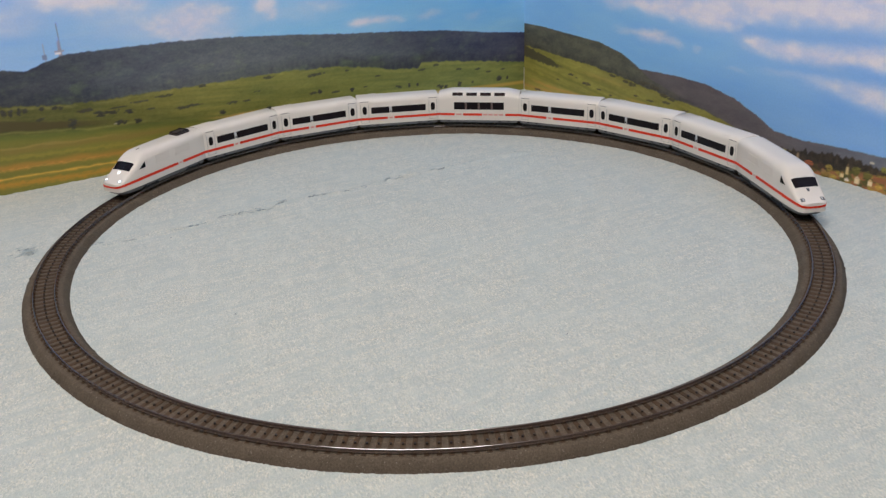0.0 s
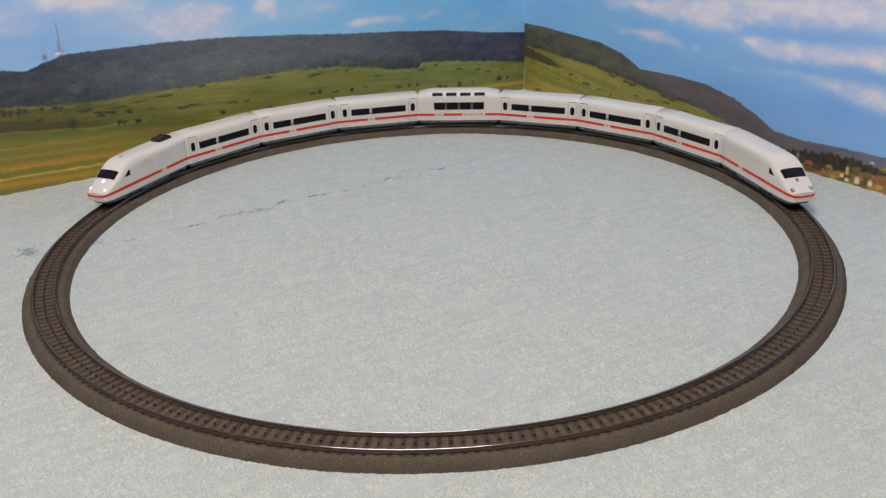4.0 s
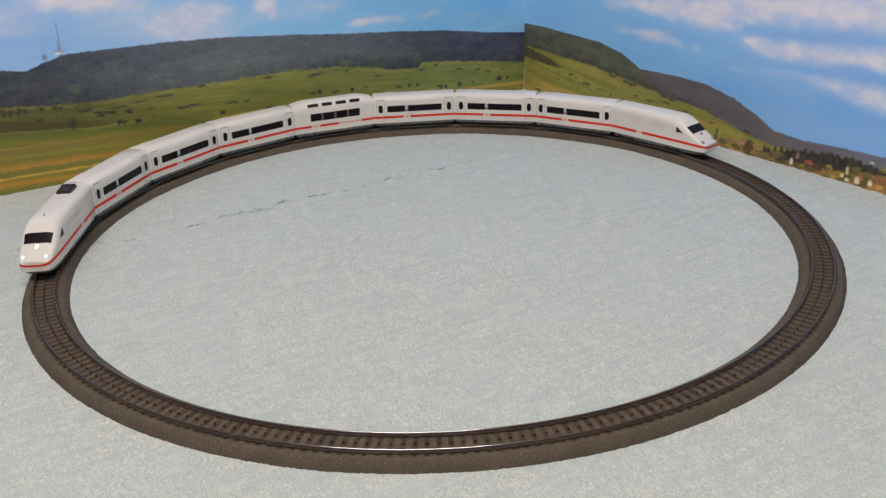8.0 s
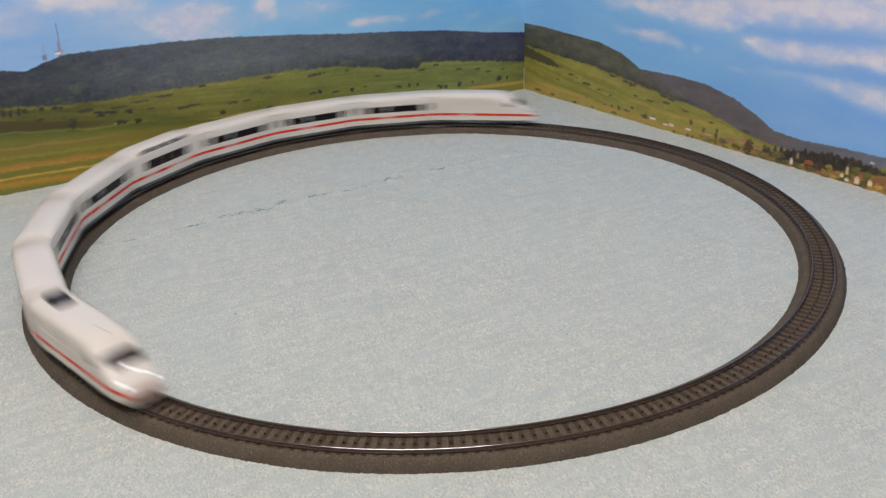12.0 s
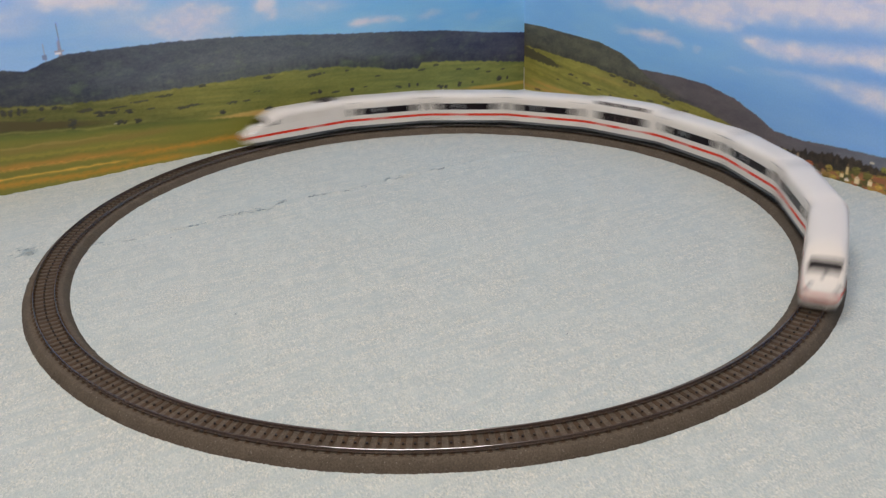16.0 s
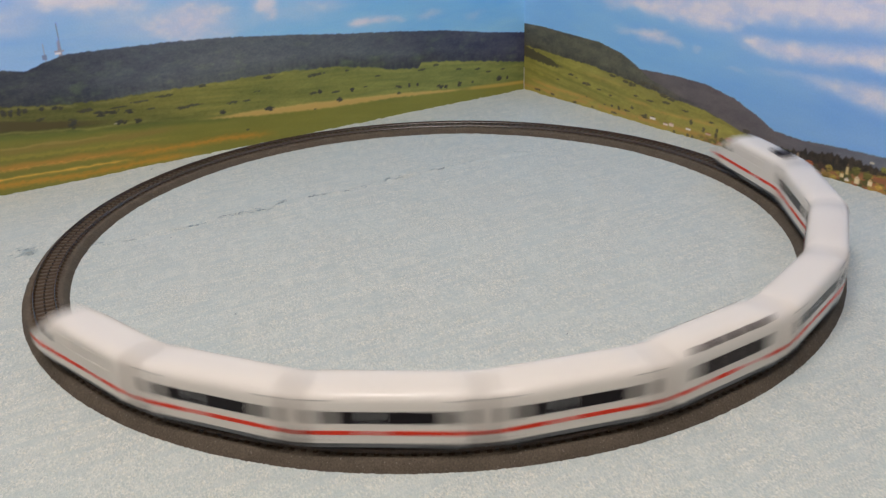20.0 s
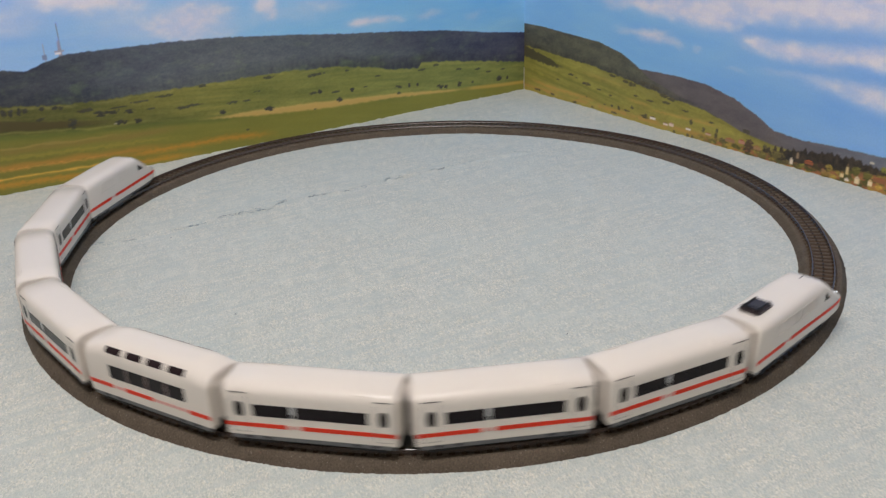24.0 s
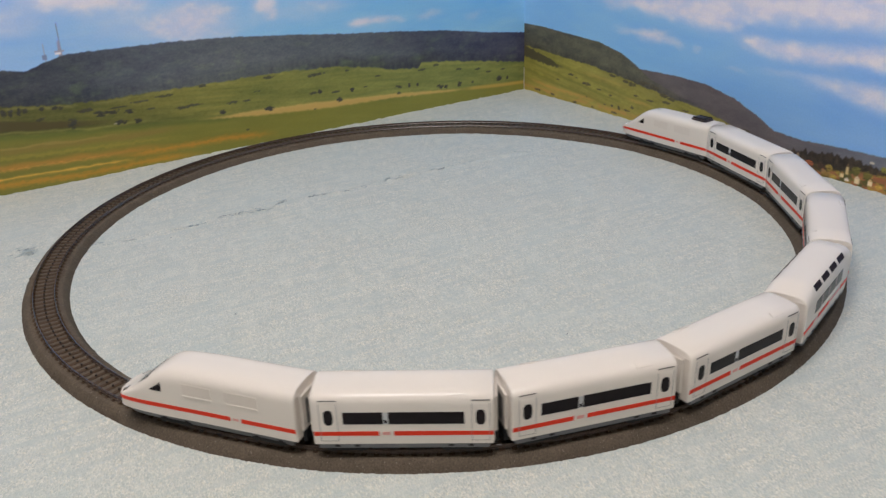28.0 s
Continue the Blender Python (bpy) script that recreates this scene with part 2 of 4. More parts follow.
# ---- the room ----
def room():
    x0, x1, y0, y1, z0, z1 = -2.2, 2.2, -3.0, 1.6, -0.75, 1.85
    t = 0.1
    for name, bx in (("wall_north", (x0, x1, y1, y1 + t, z0, z1)), ("wall_south", (x0, x1, y0 - t, y0, z0, z1)),
                     ("wall_east", (x1, x1 + t, y0 - t, y1 + t, z0, z1)), ("wall_west", (x0 - t, x0, y0 - t, y1 + t, z0, z1))):
        tagged(new(name, finish(name, boxed(*bx), PLASTER, False)), "plain pale plaster wall of the room", "wall", "", "structure")
    tagged(new("ceiling", finish("ceiling", boxed(x0 - t, x1 + t, y0 - t, y1 + t, z1, z1 + t), PLASTER, False)), "plain white plaster ceiling", "ceiling", "", "structure")
    tagged(new("floor", finish("floor", boxed(x0 - t, x1 + t, y0 - t, y1 + t, z0 - t, z0), CARPET, False)), "grey carpeted floor under the table", "floor", "", "structure")
    lamp = thing("ceiling_lamp", pose(LAMP[0], LAMP[1], 1.85), "white lamp fitting on the ceiling over the table", "lamp")
    part("rail", boxed(-0.42, 0.42, -0.04, 0.04, -0.03, 0.0, bevel=0.006), WHITE, lamp)
    for off in BULBS:
        part("stem", cylinder(bmesh.new(), pose(off, 0, -0.10), 0.008, 0.15, 12), WHITE, lamp)
    table = thing("table", pose(-0.1, -0.25, -0.75, 0, 0, 0), "large wooden table under the cloth", "table")
    part("tabletop", boxed(-1.3, 1.3, -1.0, 1.1, 0.715, 0.745), BOARD, table)
    for sx in (-1, 1):
        for sy in (-1, 1):
            part("leg", boxed(sx * 1.2 - 0.03, sx * 1.2 + 0.03, sy * 0.9 - 0.03, sy * 0.9 + 0.03, 0.0, 0.715), BOARD, table)


room()


# ---- the two printed panels ----
def lattice(x, y, seed):
    """Smooth random values 0..1 on a unit lattice."""
    g = np.random.RandomState(seed).rand(256, 256)
    xi, yi = np.floor(x).astype(int), np.floor(y).astype(int)
    fx, fy = x - xi, y - yi
    fx, fy = fx * fx * (3 - 2 * fx), fy * fy * (3 - 2 * fy)
    a, b, c, d = g[xi % 256, yi % 256], g[(xi + 1) % 256, yi % 256], g[xi % 256, (yi + 1) % 256], g[(xi + 1) % 256, (yi + 1) % 256]
    return (a * (1 - fx) + b * fx) * (1 - fy) + (c * (1 - fx) + d * fx) * fy


def fbm(x, y, seed, octaves=4):
    v, amp, tot = 0, 1.0, 0
    for o in range(octaves):
        v, tot = v + amp * lattice(x * 2 ** o, y * 2 ** o, seed + o), tot + amp
        amp *= 0.55
    return v / tot


def step(x, w):
    return np.clip(x / w + 0.5, 0, 1)


def over(pic, rgb, mask):
    c = np.array(rgb, float)
    return pic + (c - pic) * mask[..., None]


def line(points, s):
    return np.interp(s, [p[0] for p in points], [p[1] for p in points])


def clouds(pic, S, Z, puffs, rgb, seed):
    """Soft puffs: centre, half sizes and density."""
    m = np.zeros_like(S)
    ws = S + 2.6 * (fbm(S * 0.30, Z * 0.6, seed, 4) - 0.5)
    wz = Z + 1.3 * (fbm(S * 0.30, Z * 0.6, seed + 9, 5) - 0.5)
    for s, z, a, b, d in puffs:
        q = ((ws - s) / a) ** 2 + ((wz - z) / b) ** 2
        m = m + (1 - m) * np.clip(d * np.exp(-0.75 * q ** 1.3), 0, 1)
    wisp = fbm(S * 0.5, Z * 0.9, seed + 20, 5)
    m = np.clip(m * (0.72 + 0.56 * wisp) + 0.5 * m * (1 - m) * (wisp - 0.5), 0, 1)
    pic = over(pic, rgb, m * 0.92)
    return over(pic, [c + 10 for c in rgb], np.clip(m * 1.5 - 0.6, 0, 1) * np.clip(wisp * 2.4 - 0.8, 0, 1) * 0.7)


def dot(pic, S, Z, s, z, a, b, rgb, seed, dens=1.0):
    """A bush or a tree, ragged at its rim, with a paler crown."""
    q = ((S - s) / a) ** 2 + ((Z - z) / b) ** 2
    body = step(0.80 - q + 2.6 * (fbm(S * 2.6, Z * 4.4, seed, 3) - 0.5), 0.65)
    pic = over(pic, rgb, dens * body)
    return over(pic, [1.28 * c + 6 for c in rgb], 0.7 * body * step(fbm(S * 5, Z * 8, seed + 7, 2) - 0.55, 0.2) * step(Z - z, b))


def block(pic, S, Z, s, z, a, b, rgb):
    return over(pic, rgb, step(a - abs(S - s), 0.12) * step(b - abs(Z - z), 0.12))


def tones(S, stops):
    """A colour that changes along S through its stops."""
    xs = [k for k, _ in stops]
    return np.stack([np.interp(S, xs, [c[i] for _, c in stops]) for i in range(3)], -1)


def band(pic, S, Z, pts, wide, rgb, k, ragged, s0=-1e9, s1=1e9, soft=5.0):
    """A strip of field along a line, worn at its ends."""
    m = np.exp(-(np.abs(Z - line(pts, S) + 0.55 * (ragged - 0.5)) / wide) ** 1.9)
    return over(pic, rgb, 0.8 * k * m * np.clip((S - s0) / soft, 0, 1) * np.clip((s1 - S) / soft, 0, 1))


def picture_a(S, Z):
    """A long wooded ridge over meadows and stubble fields; centimetres from the corner and up."""
    n1, n2, n3 = fbm(S * 0.5, Z * 1.5, 3), fbm(S * 2.2, Z * 4.5, 11), fbm(S * 0.12, Z * 0.5, 29)
    grain = fbm(S * 5.5, Z * 8.0, 23, 2) - 0.5
    ridge = line([(0, 8.95), (7.4, 9.9), (14.5, 11.1), (23.1, 12.0), (32, 12.8), (40.2, 13.7), (47.8, 14.4), (55, 14.8), (61.7, 14.9), (66.5, 15.0),
                  (67.6, 14.9), (69.7, 14.35), (71.5, 13.7), (74.2, 14.2), (84, 14.6), (120, 13)], S) + 0.20 * (fbm(S * 2.6, S * 0, 5, 3) - 0.5)
    wood = line([(0, 4.4), (6.4, 5.4), (13.7, 6.5), (19.0, 7.05), (19.8, 6.3), (23.5, 6.7), (27.1, 7.5), (32.4, 8.45), (39.1, 8.9), (45.5, 9.0), (52.3, 9.0),
                 (58.7, 9.1), (64.8, 9.1), (69.2, 9.4), (75.1, 10.2), (90, 11)], S) + 0.36 * (fbm(S * 1.7, S * 0, 7, 4) - 0.5)
    h = np.clip((Z - ridge) / 8, 0, 1)[..., None]
    pic = np.array((116, 165, 228.0)) * (1 - h) + np.array((98, 154, 230.0)) * h
    pic = pic + (n3 - 0.5)[..., None] * np.array((36, 20, 8)) + np.clip((S - 40) / 40, 0, 1)[..., None] * np.array((8, -8, -14.0))
    pic = clouds(pic, S, Z, [(63, 20.6, 4.5, 1.3, 0.9), (67, 21.2, 4, 1.2, 0.9), (59, 19.6, 2, 0.7, 0.5), (72, 18.8, 3, 1.2, 0.35), (52.6, 17.2, 2.8, 1.7, 1.0), (49.8, 17.6, 2.2, 1.5, 0.75),
                             (55.5, 16.6, 1.8, 1.3, 0.5), (51.5, 15.4, 3, 0.9, 0.5), (48, 15.2, 2, 0.7, 0.3), (42.4, 18.0, 1.4, 1.0, 1.0), (41.2, 16.7, 0.9, 0.8, 0.8), (28.0, 14.1, 1.8, 0.6, 1.0),
                             (25.6, 13.95, 2, 0.5, 0.8), (23, 13.7, 1.3, 0.4, 0.45), (17.3, 13.75, 1.8, 0.6, 0.5), (9.3, 12.8, 1.2, 0.5, 0.4), (34, 16.8, 5, 0.8, 0.35), (52, 17.0, 7, 2.6, 0.35), (39, 16.5, 6, 1.8, 0.30), (60, 17.6, 6, 2.2, 0.30), (75, 19.8, 5, 1.6, 0.4)], (180, 180, 191), 41)
    # mast and tower on the ridge
    pic = over(pic, (98, 112, 138), step(0.07 - abs(S - 67.55 - (Z - 16) * -0.05), 0.09) * step(18.6 - Z, 0.2) * step(Z - 15.2, 0.1))
    pic = over(pic, (120, 122, 138), step(0.20 - 0.06 * (Z - 15.3) - abs(S - 67.6), 0.1) * step(16.6 - Z, 0.2) * step(Z - 14.6, 0.1))
    pic = block(pic, S, Z, 67.68, 15.42, 0.52, 0.11, (128, 128, 140))
    pic = block(pic, S, Z, 67.85, 15.20, 0.34, 0.12, (196, 188, 184))
    pic = over(pic, (126, 140, 162), step(0.07 - abs(S - 69.3), 0.08) * step(16.5 - Z, 0.2) * step(Z - 14.2, 0.1))
    pic = block(pic, S, Z, 69.35, 14.95, 0.24, 0.28, (98, 110, 134))
    # wood on the ridge; light fall-off along the panel is also in these tones
    tone = tones(S, [(0, (56, 59, 75)), (12, (58, 63, 74)), (22, (68, 73, 77)), (34, (74, 80, 81)), (48, (79, 85, 85)), (57, (75, 81, 83)), (63, (64, 70, 74)), (70, (50, 55, 61)), (80, (43, 48, 55))])
    tone = tone + grain[..., None] * np.array((13, 14, 11)) + (n2 - 0.5)[..., None] * np.array((16, 18, 10)) + (n1 - 0.5)[..., None] * np.array((18, 20, 12)) + (n3 - 0.5)[..., None] * np.array((26, 24, 18))
    low = np.clip(1.3 - (Z - wood) / 1.5, 0, 1)[..., None]
    trunks = (fbm(S * 2.6, Z * 0.9, 17, 4) - 0.42)[..., None]
    belt = np.exp(-((S - 24) / 11) ** 2)[..., None]
    tone = tone * (1 - (0.13 + 0.16 * belt) * low) + low * trunks * np.array((22, 24, 12))
    patch = np.clip(4 * (fbm(S * 0.45, Z * 0.9, 21, 4) - 0.56), 0, 1)[..., None] * np.clip(1.6 - (Z - wood) / 3.4, 0, 1)[..., None]
    tone = tone + patch * np.array((14, 18, 2.0))
    top = step(ridge - Z, 0.16)
    pic = pic + (tone - pic) * top[..., None]
    # meadow; its stops along S carry some of the lamp's fall-off too
    mead = tones(S, [(0, (101, 108, 56)), (25, (107, 112, 54)), (45, (103, 105, 47)), (60, (92, 92, 40)), (68, (73, 75, 33)), (76, (62, 64, 29))])
    lay = fbm(S * 0.2, (Z - 0.09 * S) * 2.2, 19, 5)
    mead = mead + (lay - 0.5)[..., None] * np.array((40, 32, 16)) + (n3 - 0.5)[..., None] * np.array((34, 28, 12)) + (n2 - 0.5)[..., None] * np.array((14, 13, 8)) + grain[..., None] * 9
    mead = over(mead, (107, 106, 40), step(line([(0, 1.4), (14, 2.2), (33, 3.1), (50, 4.4), (60, 5.2), (76, 7.0), (90, 8)], S) - Z + 0.5 * (n1 - 0.5), 0.6) * 0.75)
    # ploughed strip and the hedge line under it
    field = step(line([(61, 6.2), (71, 7.75), (75.4, 8.6), (90, 11)], S) - Z + 0.25 * (n2 - 0.5), 0.2) * step(Z - line([(61, 6.0), (71, 6.75), (75.7, 7.35), (90, 9)], S), 0.3)
    mead = over(mead, (63, 57, 30), field * np.clip((S - 61) / 8, 0, 1) * 0.9)
    mead = band(mead, S, Z, [(44, 4.0), (50.5, 4.35), (58.8, 5.0), (66.5, 5.7), (76, 6.6), (90, 8)], 0.32, (72, 84, 34), 0.7, n1, 44)
    mead = band(mead, S, Z, [(57, 5.6), (66.5, 6.1), (76, 7.2), (90, 8)], 0.14, (134, 132, 66), 0.5, n1, 56)
    mead = band(mead, S, Z, [(54, 4.2), (61.6, 4.2), (69.1, 4.75), (77, 5.0), (90, 5.6)], 0.42, (116, 96, 46), 0.75, n1, 54, 80)
    mead = band(mead, S, Z, [(60, 4.5), (67.2, 4.9), (76.2, 5.3), (90, 6)], 0.13, (140, 118, 62), 0.6, n1, 61)
    mead = band(mead, S, Z, [(55, 3.0), (66, 3.6), (77, 4.3), (90, 5)], 0.22, (136, 122, 46), 0.6, n2, 54)
    mead = band(mead, S, Z, [(56, 2.1), (67.1, 2.75), (76.6, 3.25), (90, 4)], 0.36, (158, 108, 42), 0.85, n1, 57)
    mead = band(mead, S, Z, [(58, 2.0), (67.1, 2.45), (76.6, 2.9), (90, 4)], 0.10, (196, 136, 60), 0.5, n2, 62)
    mead = band(mead, S, Z, [(40, 0.7), (44, 1.1), (49.6, 1.6), (59.6, 1.8), (64, 1.9)], 0.36, (174, 118, 38), 0.85, n2, 42, 64, 4)
    mead = band(mead, S, Z, [(60, 1.3), (64.2, 1.5), (70.7, 1.65), (76.9, 1.85), (90, 2.6)], 0.13, (204, 152, 58), 0.9, n1, 61, 1e9, 3)
    mead = band(mead, S, Z, [(50, 0.2), (60, 0.7), (67.5, 0.55), (73.5, 1.0), (77, 1.15), (90, 1.5)], 0.36, (168, 116, 34), 0.85, n2, 52)
    # strip of stubble, widest in the middle
    sand = line([(0, 1.2), (5, 1.45), (9.7, 1.8), (14.9, 2.15), (23.7, 2.95), (32.9, 3.4), (43, 4.05), (50.7, 4.5), (56, 4.9)], S)
    half = line([(10, 0.10), (16, 0.20), (26, 0.34), (36, 0.50), (44, 0.40), (50, 0.16), (54, 0.05)], S)
    mead = over(mead, (172, 142, 78), 0.85 * step(half - abs(Z - sand + 0.25 * (n2 - 0.5)), 0.22) * np.clip((S - 11) / 3, 0, 1) * np.clip((54 - S) / 6, 0, 1))
    mead = over(mead, (160, 130, 60), 0.8 * step(0.25 - abs(Z - sand), 0.25) * step(11 - S, 2))
    mead = over(mead, (140, 134, 76), 0.35 * np.exp(-((Z - wood + 0.25) / 0.22) ** 2) * step(n1 - 0.47, 0.16))
    edge = step(wood - Z, 0.22)
    pic = pic + (mead - pic) * edge[..., None]
    # hedges and bushes
    k = 0
    for s, z, a, b in ((67.8, 6.95, 0.62, 0.62), (49.5, 5.1, 0.42, 0.40), (43.1, 4.45, 0.62, 0.30), (32.7, 3.85, 0.44, 0.34), (62.3, 6.1, 0.75, 0.26), (60.3, 5.95, 0.45, 0.28),
                       (53.7, 6.65, 1.6, 0.17), (54.6, 6.5, 0.8, 0.12), (48.3, 6.1, 0.9, 0.20), (46.2, 6.05, 0.6, 0.16), (36.4, 5.4, 1.0, 0.20), (35.6, 5.45, 0.35, 0.30),
                       (33.3, 5.05, 0.75, 0.16), (30.6, 4.95, 0.32, 0.30), (23.1, 4.1, 0.55, 0.24), (21.3, 4.0, 0.26, 0.32), (19.9, 3.9, 0.20, 0.28), (23.2, 3.15, 0.36, 0.20),
                       (15.9, 2.95, 0.62, 0.36), (14.9, 2.8, 0.36, 0.30), (12.4, 2.85, 0.42, 0.42), (10.0, 2.75, 0.24, 0.22), (5.0, 2.5, 0.48, 0.46), (3.4, 2.35, 0.22, 0.34),
                       (35.9, 7.9, 1.2, 0.22), (36.6, 7.75, 0.6, 0.16), (31.2, 7.7, 0.42, 0.16), (42.8, 8.55, 0.7, 0.2), (16.6, 6.3, 0.5, 0.20), (19.1, 6.0, 0.6, 0.22), (6.9, 3.9, 0.7, 0.18),
                       (74.9, 9.4, 0.34, 0.42), (74.2, 9.3, 0.3, 0.46), (73.3, 9.25, 0.3, 0.42), (72.6, 9.3, 0.4, 0.25), (70.9, 9.25, 0.42, 0.24), (69.5, 9.1, 0.36, 0.24), (68.8, 9.0, 0.3, 0.22),
                       (66.4, 8.3, 1.1, 0.20), (66.0, 8.1, 0.8, 0.14), (64.5, 7.5, 0.55, 0.36), (65.0, 7.8, 0.4, 0.2), (63.2, 7.55, 0.9, 0.26), (61.2, 7.25, 0.62, 0.28), (71.2, 8.0, 0.5, 0.22),
                       (59.9, 8.2, 1.4, 0.13), (62.4, 7.95, 1.2, 0.10), (56.5, 8.4, 1.2, 0.16), (51.7, 8.85, 0.7, 0.18), (46.5, 2.2, 0.22, 0.12), (36.6, 3.2, 0.22, 0.10), (28.5, 5.0, 0.4, 0.10),
                       (9.0, 4.6, 0.5, 0.16), (4.2, 3.9, 0.4, 0.15), (12.6, 5.1, 0.6, 0.14), (26.4, 6.2, 0.5, 0.12), (58.6, 7.1, 0.6, 0.12), (44.6, 7.0, 0.6, 0.10)):
        pic = dot(pic, S, Z, s, z, a, b, (46, 47, 42) if s < 60 else (42, 43, 37), 100 + k, 0.95 if b > 0.22 else 0.7)
        k += 1
    pic = over(pic, (176, 168, 160), step(0.20 - abs(S - 63.0), 0.14) * step(0.07 - abs(Z - 6.05), 0.08) * 0.6)
    return pic


def picture_b(S, Z):
    """A wooded spur that falls to a village among trees, under a cloudy sky."""
    n1, n2, n3 = fbm(S * 0.5, Z * 1.3, 53), fbm(S * 2.4, Z * 4.2, 61), fbm(S * 0.12, Z * 0.4, 71)
    grain = fbm(S * 5.5, Z * 8.0, 73, 2) - 0.5
    ridge = line([(-1, 10.3), (4.4, 10.35), (9.6, 10.1), (16.8, 9.8), (21.4, 8.9), (24.7, 7.35), (31.8, 7.5), (36.4, 7.3), (40.9, 6.4), (44.4, 5.0), (47, 3.7),
                  (50.8, 3.5), (56.5, 3.8), (60.9, 3.9), (80, 3)], S) + 0.16 * (fbm(S * 2.4, S * 0, 55, 3) - 0.5)
    spur = line([(-1, 10.3), (4.4, 10.35), (9.6, 10.1), (16.8, 9.8), (21.4, 8.9), (24.2, 7.75), (26.9, 6.35), (32, 5.1), (36.8, 4.15), (42.3, 2.6), (47, 2.0), (80, 1)], S)
    wood = line([(-1, 7.1), (4.4, 6.8), (9.7, 6.5), (15.9, 6.2), (21.6, 5.7), (25, 5.2), (31.4, 4.5), (36.5, 4.0), (40.7, 3.2), (48.8, 2.1), (60, 1)], S) + 0.34 * (fbm(S * 1.4, S * 0, 57, 4) - 0.5)
    h = np.clip((Z - ridge) / 9, 0, 1)[..., None]
    pic = np.array((110, 156, 220.0)) * (1 - h) + np.array((112, 157, 226.0)) * h
    pic = pic + np.clip((S - 25) / 40, 0, 1)[..., None] * np.array((-10, -14, -36)) + (n3 - 0.5)[..., None] * np.array((24, 16, 8))
    pic = clouds(pic, S, Z, [(19.5, 15.6, 2.5, 0.9, 0.6), (25, 15.8, 3.5, 0.9, 0.9), (31, 16.3, 4.4, 1.6, 1.0), (37, 16.3, 4, 1.8, 1.0), (43.5, 17.5, 4.6, 1.9, 1.0), (51, 18, 5.5, 2.0, 1.0),
                             (58, 18.6, 5, 1.9, 1.0), (64, 19, 5, 2, 1.0), (39.6, 14.7, 1.5, 0.6, 0.55), (23, 12.2, 2.2, 0.5, 0.5), (27, 12.0, 2.2, 0.7, 0.85), (30.2, 11.6, 1.3, 0.5, 0.7),
                             (34.2, 11.5, 0.8, 0.4, 0.35), (43.5, 13.3, 2.2, 0.75, 0.95), (47.5, 13.1, 3, 0.85, 1.0), (52, 13.2, 3.4, 0.95, 0.95), (58, 13.7, 4, 1.2, 0.9), (64, 14.4, 4, 1.3, 0.9),
                             (41, 9.8, 1.4, 0.3, 0.25), (47.5, 10.7, 3, 0.4, 0.3), (53, 10.4, 2.6, 0.7, 0.6), (57.5, 9.9, 3, 1.0, 0.75), (63, 9.8, 4, 1.4, 0.8)], (178, 177, 188), 81)
    # the farther hill, then the spur
    tone = np.zeros_like(pic) + np.array((82, 77, 75.0)) + grain[..., None] * np.array((8, 8, 7)) + (n1 - 0.5)[..., None] * np.array((24, 22, 18))
    tone = tone + np.clip((S - 47) / 12, 0, 1)[..., None] * np.array((8, 16, 22))
    pic = pic + (tone - pic) * step(ridge - Z, 0.14)[..., None]
    dark = np.zeros_like(pic) + np.array((74, 74, 60.0)) + grain[..., None] * np.array((14, 14, 10)) + (n1 - 0.5)[..., None] * np.array((38, 34, 20)) + (n2 - 0.5)[..., None] * np.array((14, 14, 8))
    rim = np.clip(1.0 - (Z - wood) / 0.9, 0, 1)[..., None]
    dark = dark * (1 - 0.16 * rim) + rim * (fbm(S * 2.6, Z * 1.0, 75, 3) - 0.5)[..., None] * np.array((34, 32, 20))
    pic = pic + (dark - pic) * (step(spur - Z + 0.1 * (n2 - 0.5), 0.16) * (1 - 0.55 * np.clip((S - 24) / 10, 0, 1)))[..., None]
    lay = fbm(S * 0.16, (Z + 0.12 * S) * 2.0, 63, 5)
    mead = np.zeros_like(pic) + np.array((121, 116, 51.0)) + (lay - 0.5)[..., None] * np.array((38, 32, 16)) + (n1 - 0.5)[..., None] * np.array((26, 24, 12)) + (n2 - 0.5)[..., None] * np.array((14, 13, 8)) + grain[..., None] * 9
    mead = over(mead, (142, 126, 58), np.clip(1 - Z / 2.2, 0, 1) * fbm(S * 0.6, Z * 2.0, 91) * 1.0)
    mead = band(mead, S, Z, [(2, 1.9), (5.6, 1.6), (8.6, 1.45), (16.9, 1.45)], 0.28, (160, 122, 60), 0.85, n2, 1, 18, 3)
    mead = band(mead, S, Z, [(22, 2.9), (25.4, 2.85), (28, 2.7)], 0.25, (164, 130, 62), 0.7, n2, 22, 28, 2)
    mead = band(mead, S, Z, [(26, 2.1), (31, 2.3), (36.4, 2.5), (40, 2.4)], 0.22, (158, 124, 60), 0.7, n2, 26, 40, 3)
    mead = band(mead, S, Z, [(14, 5.0), (18.5, 4.75), (23, 4.4)], 0.30, (146, 124, 62), 0.6, n2, 13, 24, 3)
    for pts, c in (([(2, 4.6), (12, 3.2), (22, 2.0)], (84, 88, 34)), ([(6, 5.6), (16, 4.2), (28, 2.9)], (92, 94, 38)), ([(0, 3.4), (10, 2.2), (20, 1.2)], (88, 92, 34)), ([(12, 6.0), (22, 4.9), (32, 3.6)], (128, 122, 60))):
        mead = band(mead, S, Z, pts, 0.26, c, 0.6, n1, pts[0][0] - 2, pts[-1][0] + 2, 4)
    mead = over(mead, (150, 116, 58), np.exp(-((Z - 0.7) / 0.35) ** 2) * step(fbm(S * 0.5, Z, 93) - 0.5, 0.2) * 0.8)
    top = np.minimum(wood, spur - np.clip((26 - S) / 4, 0, 1) * 0.2)
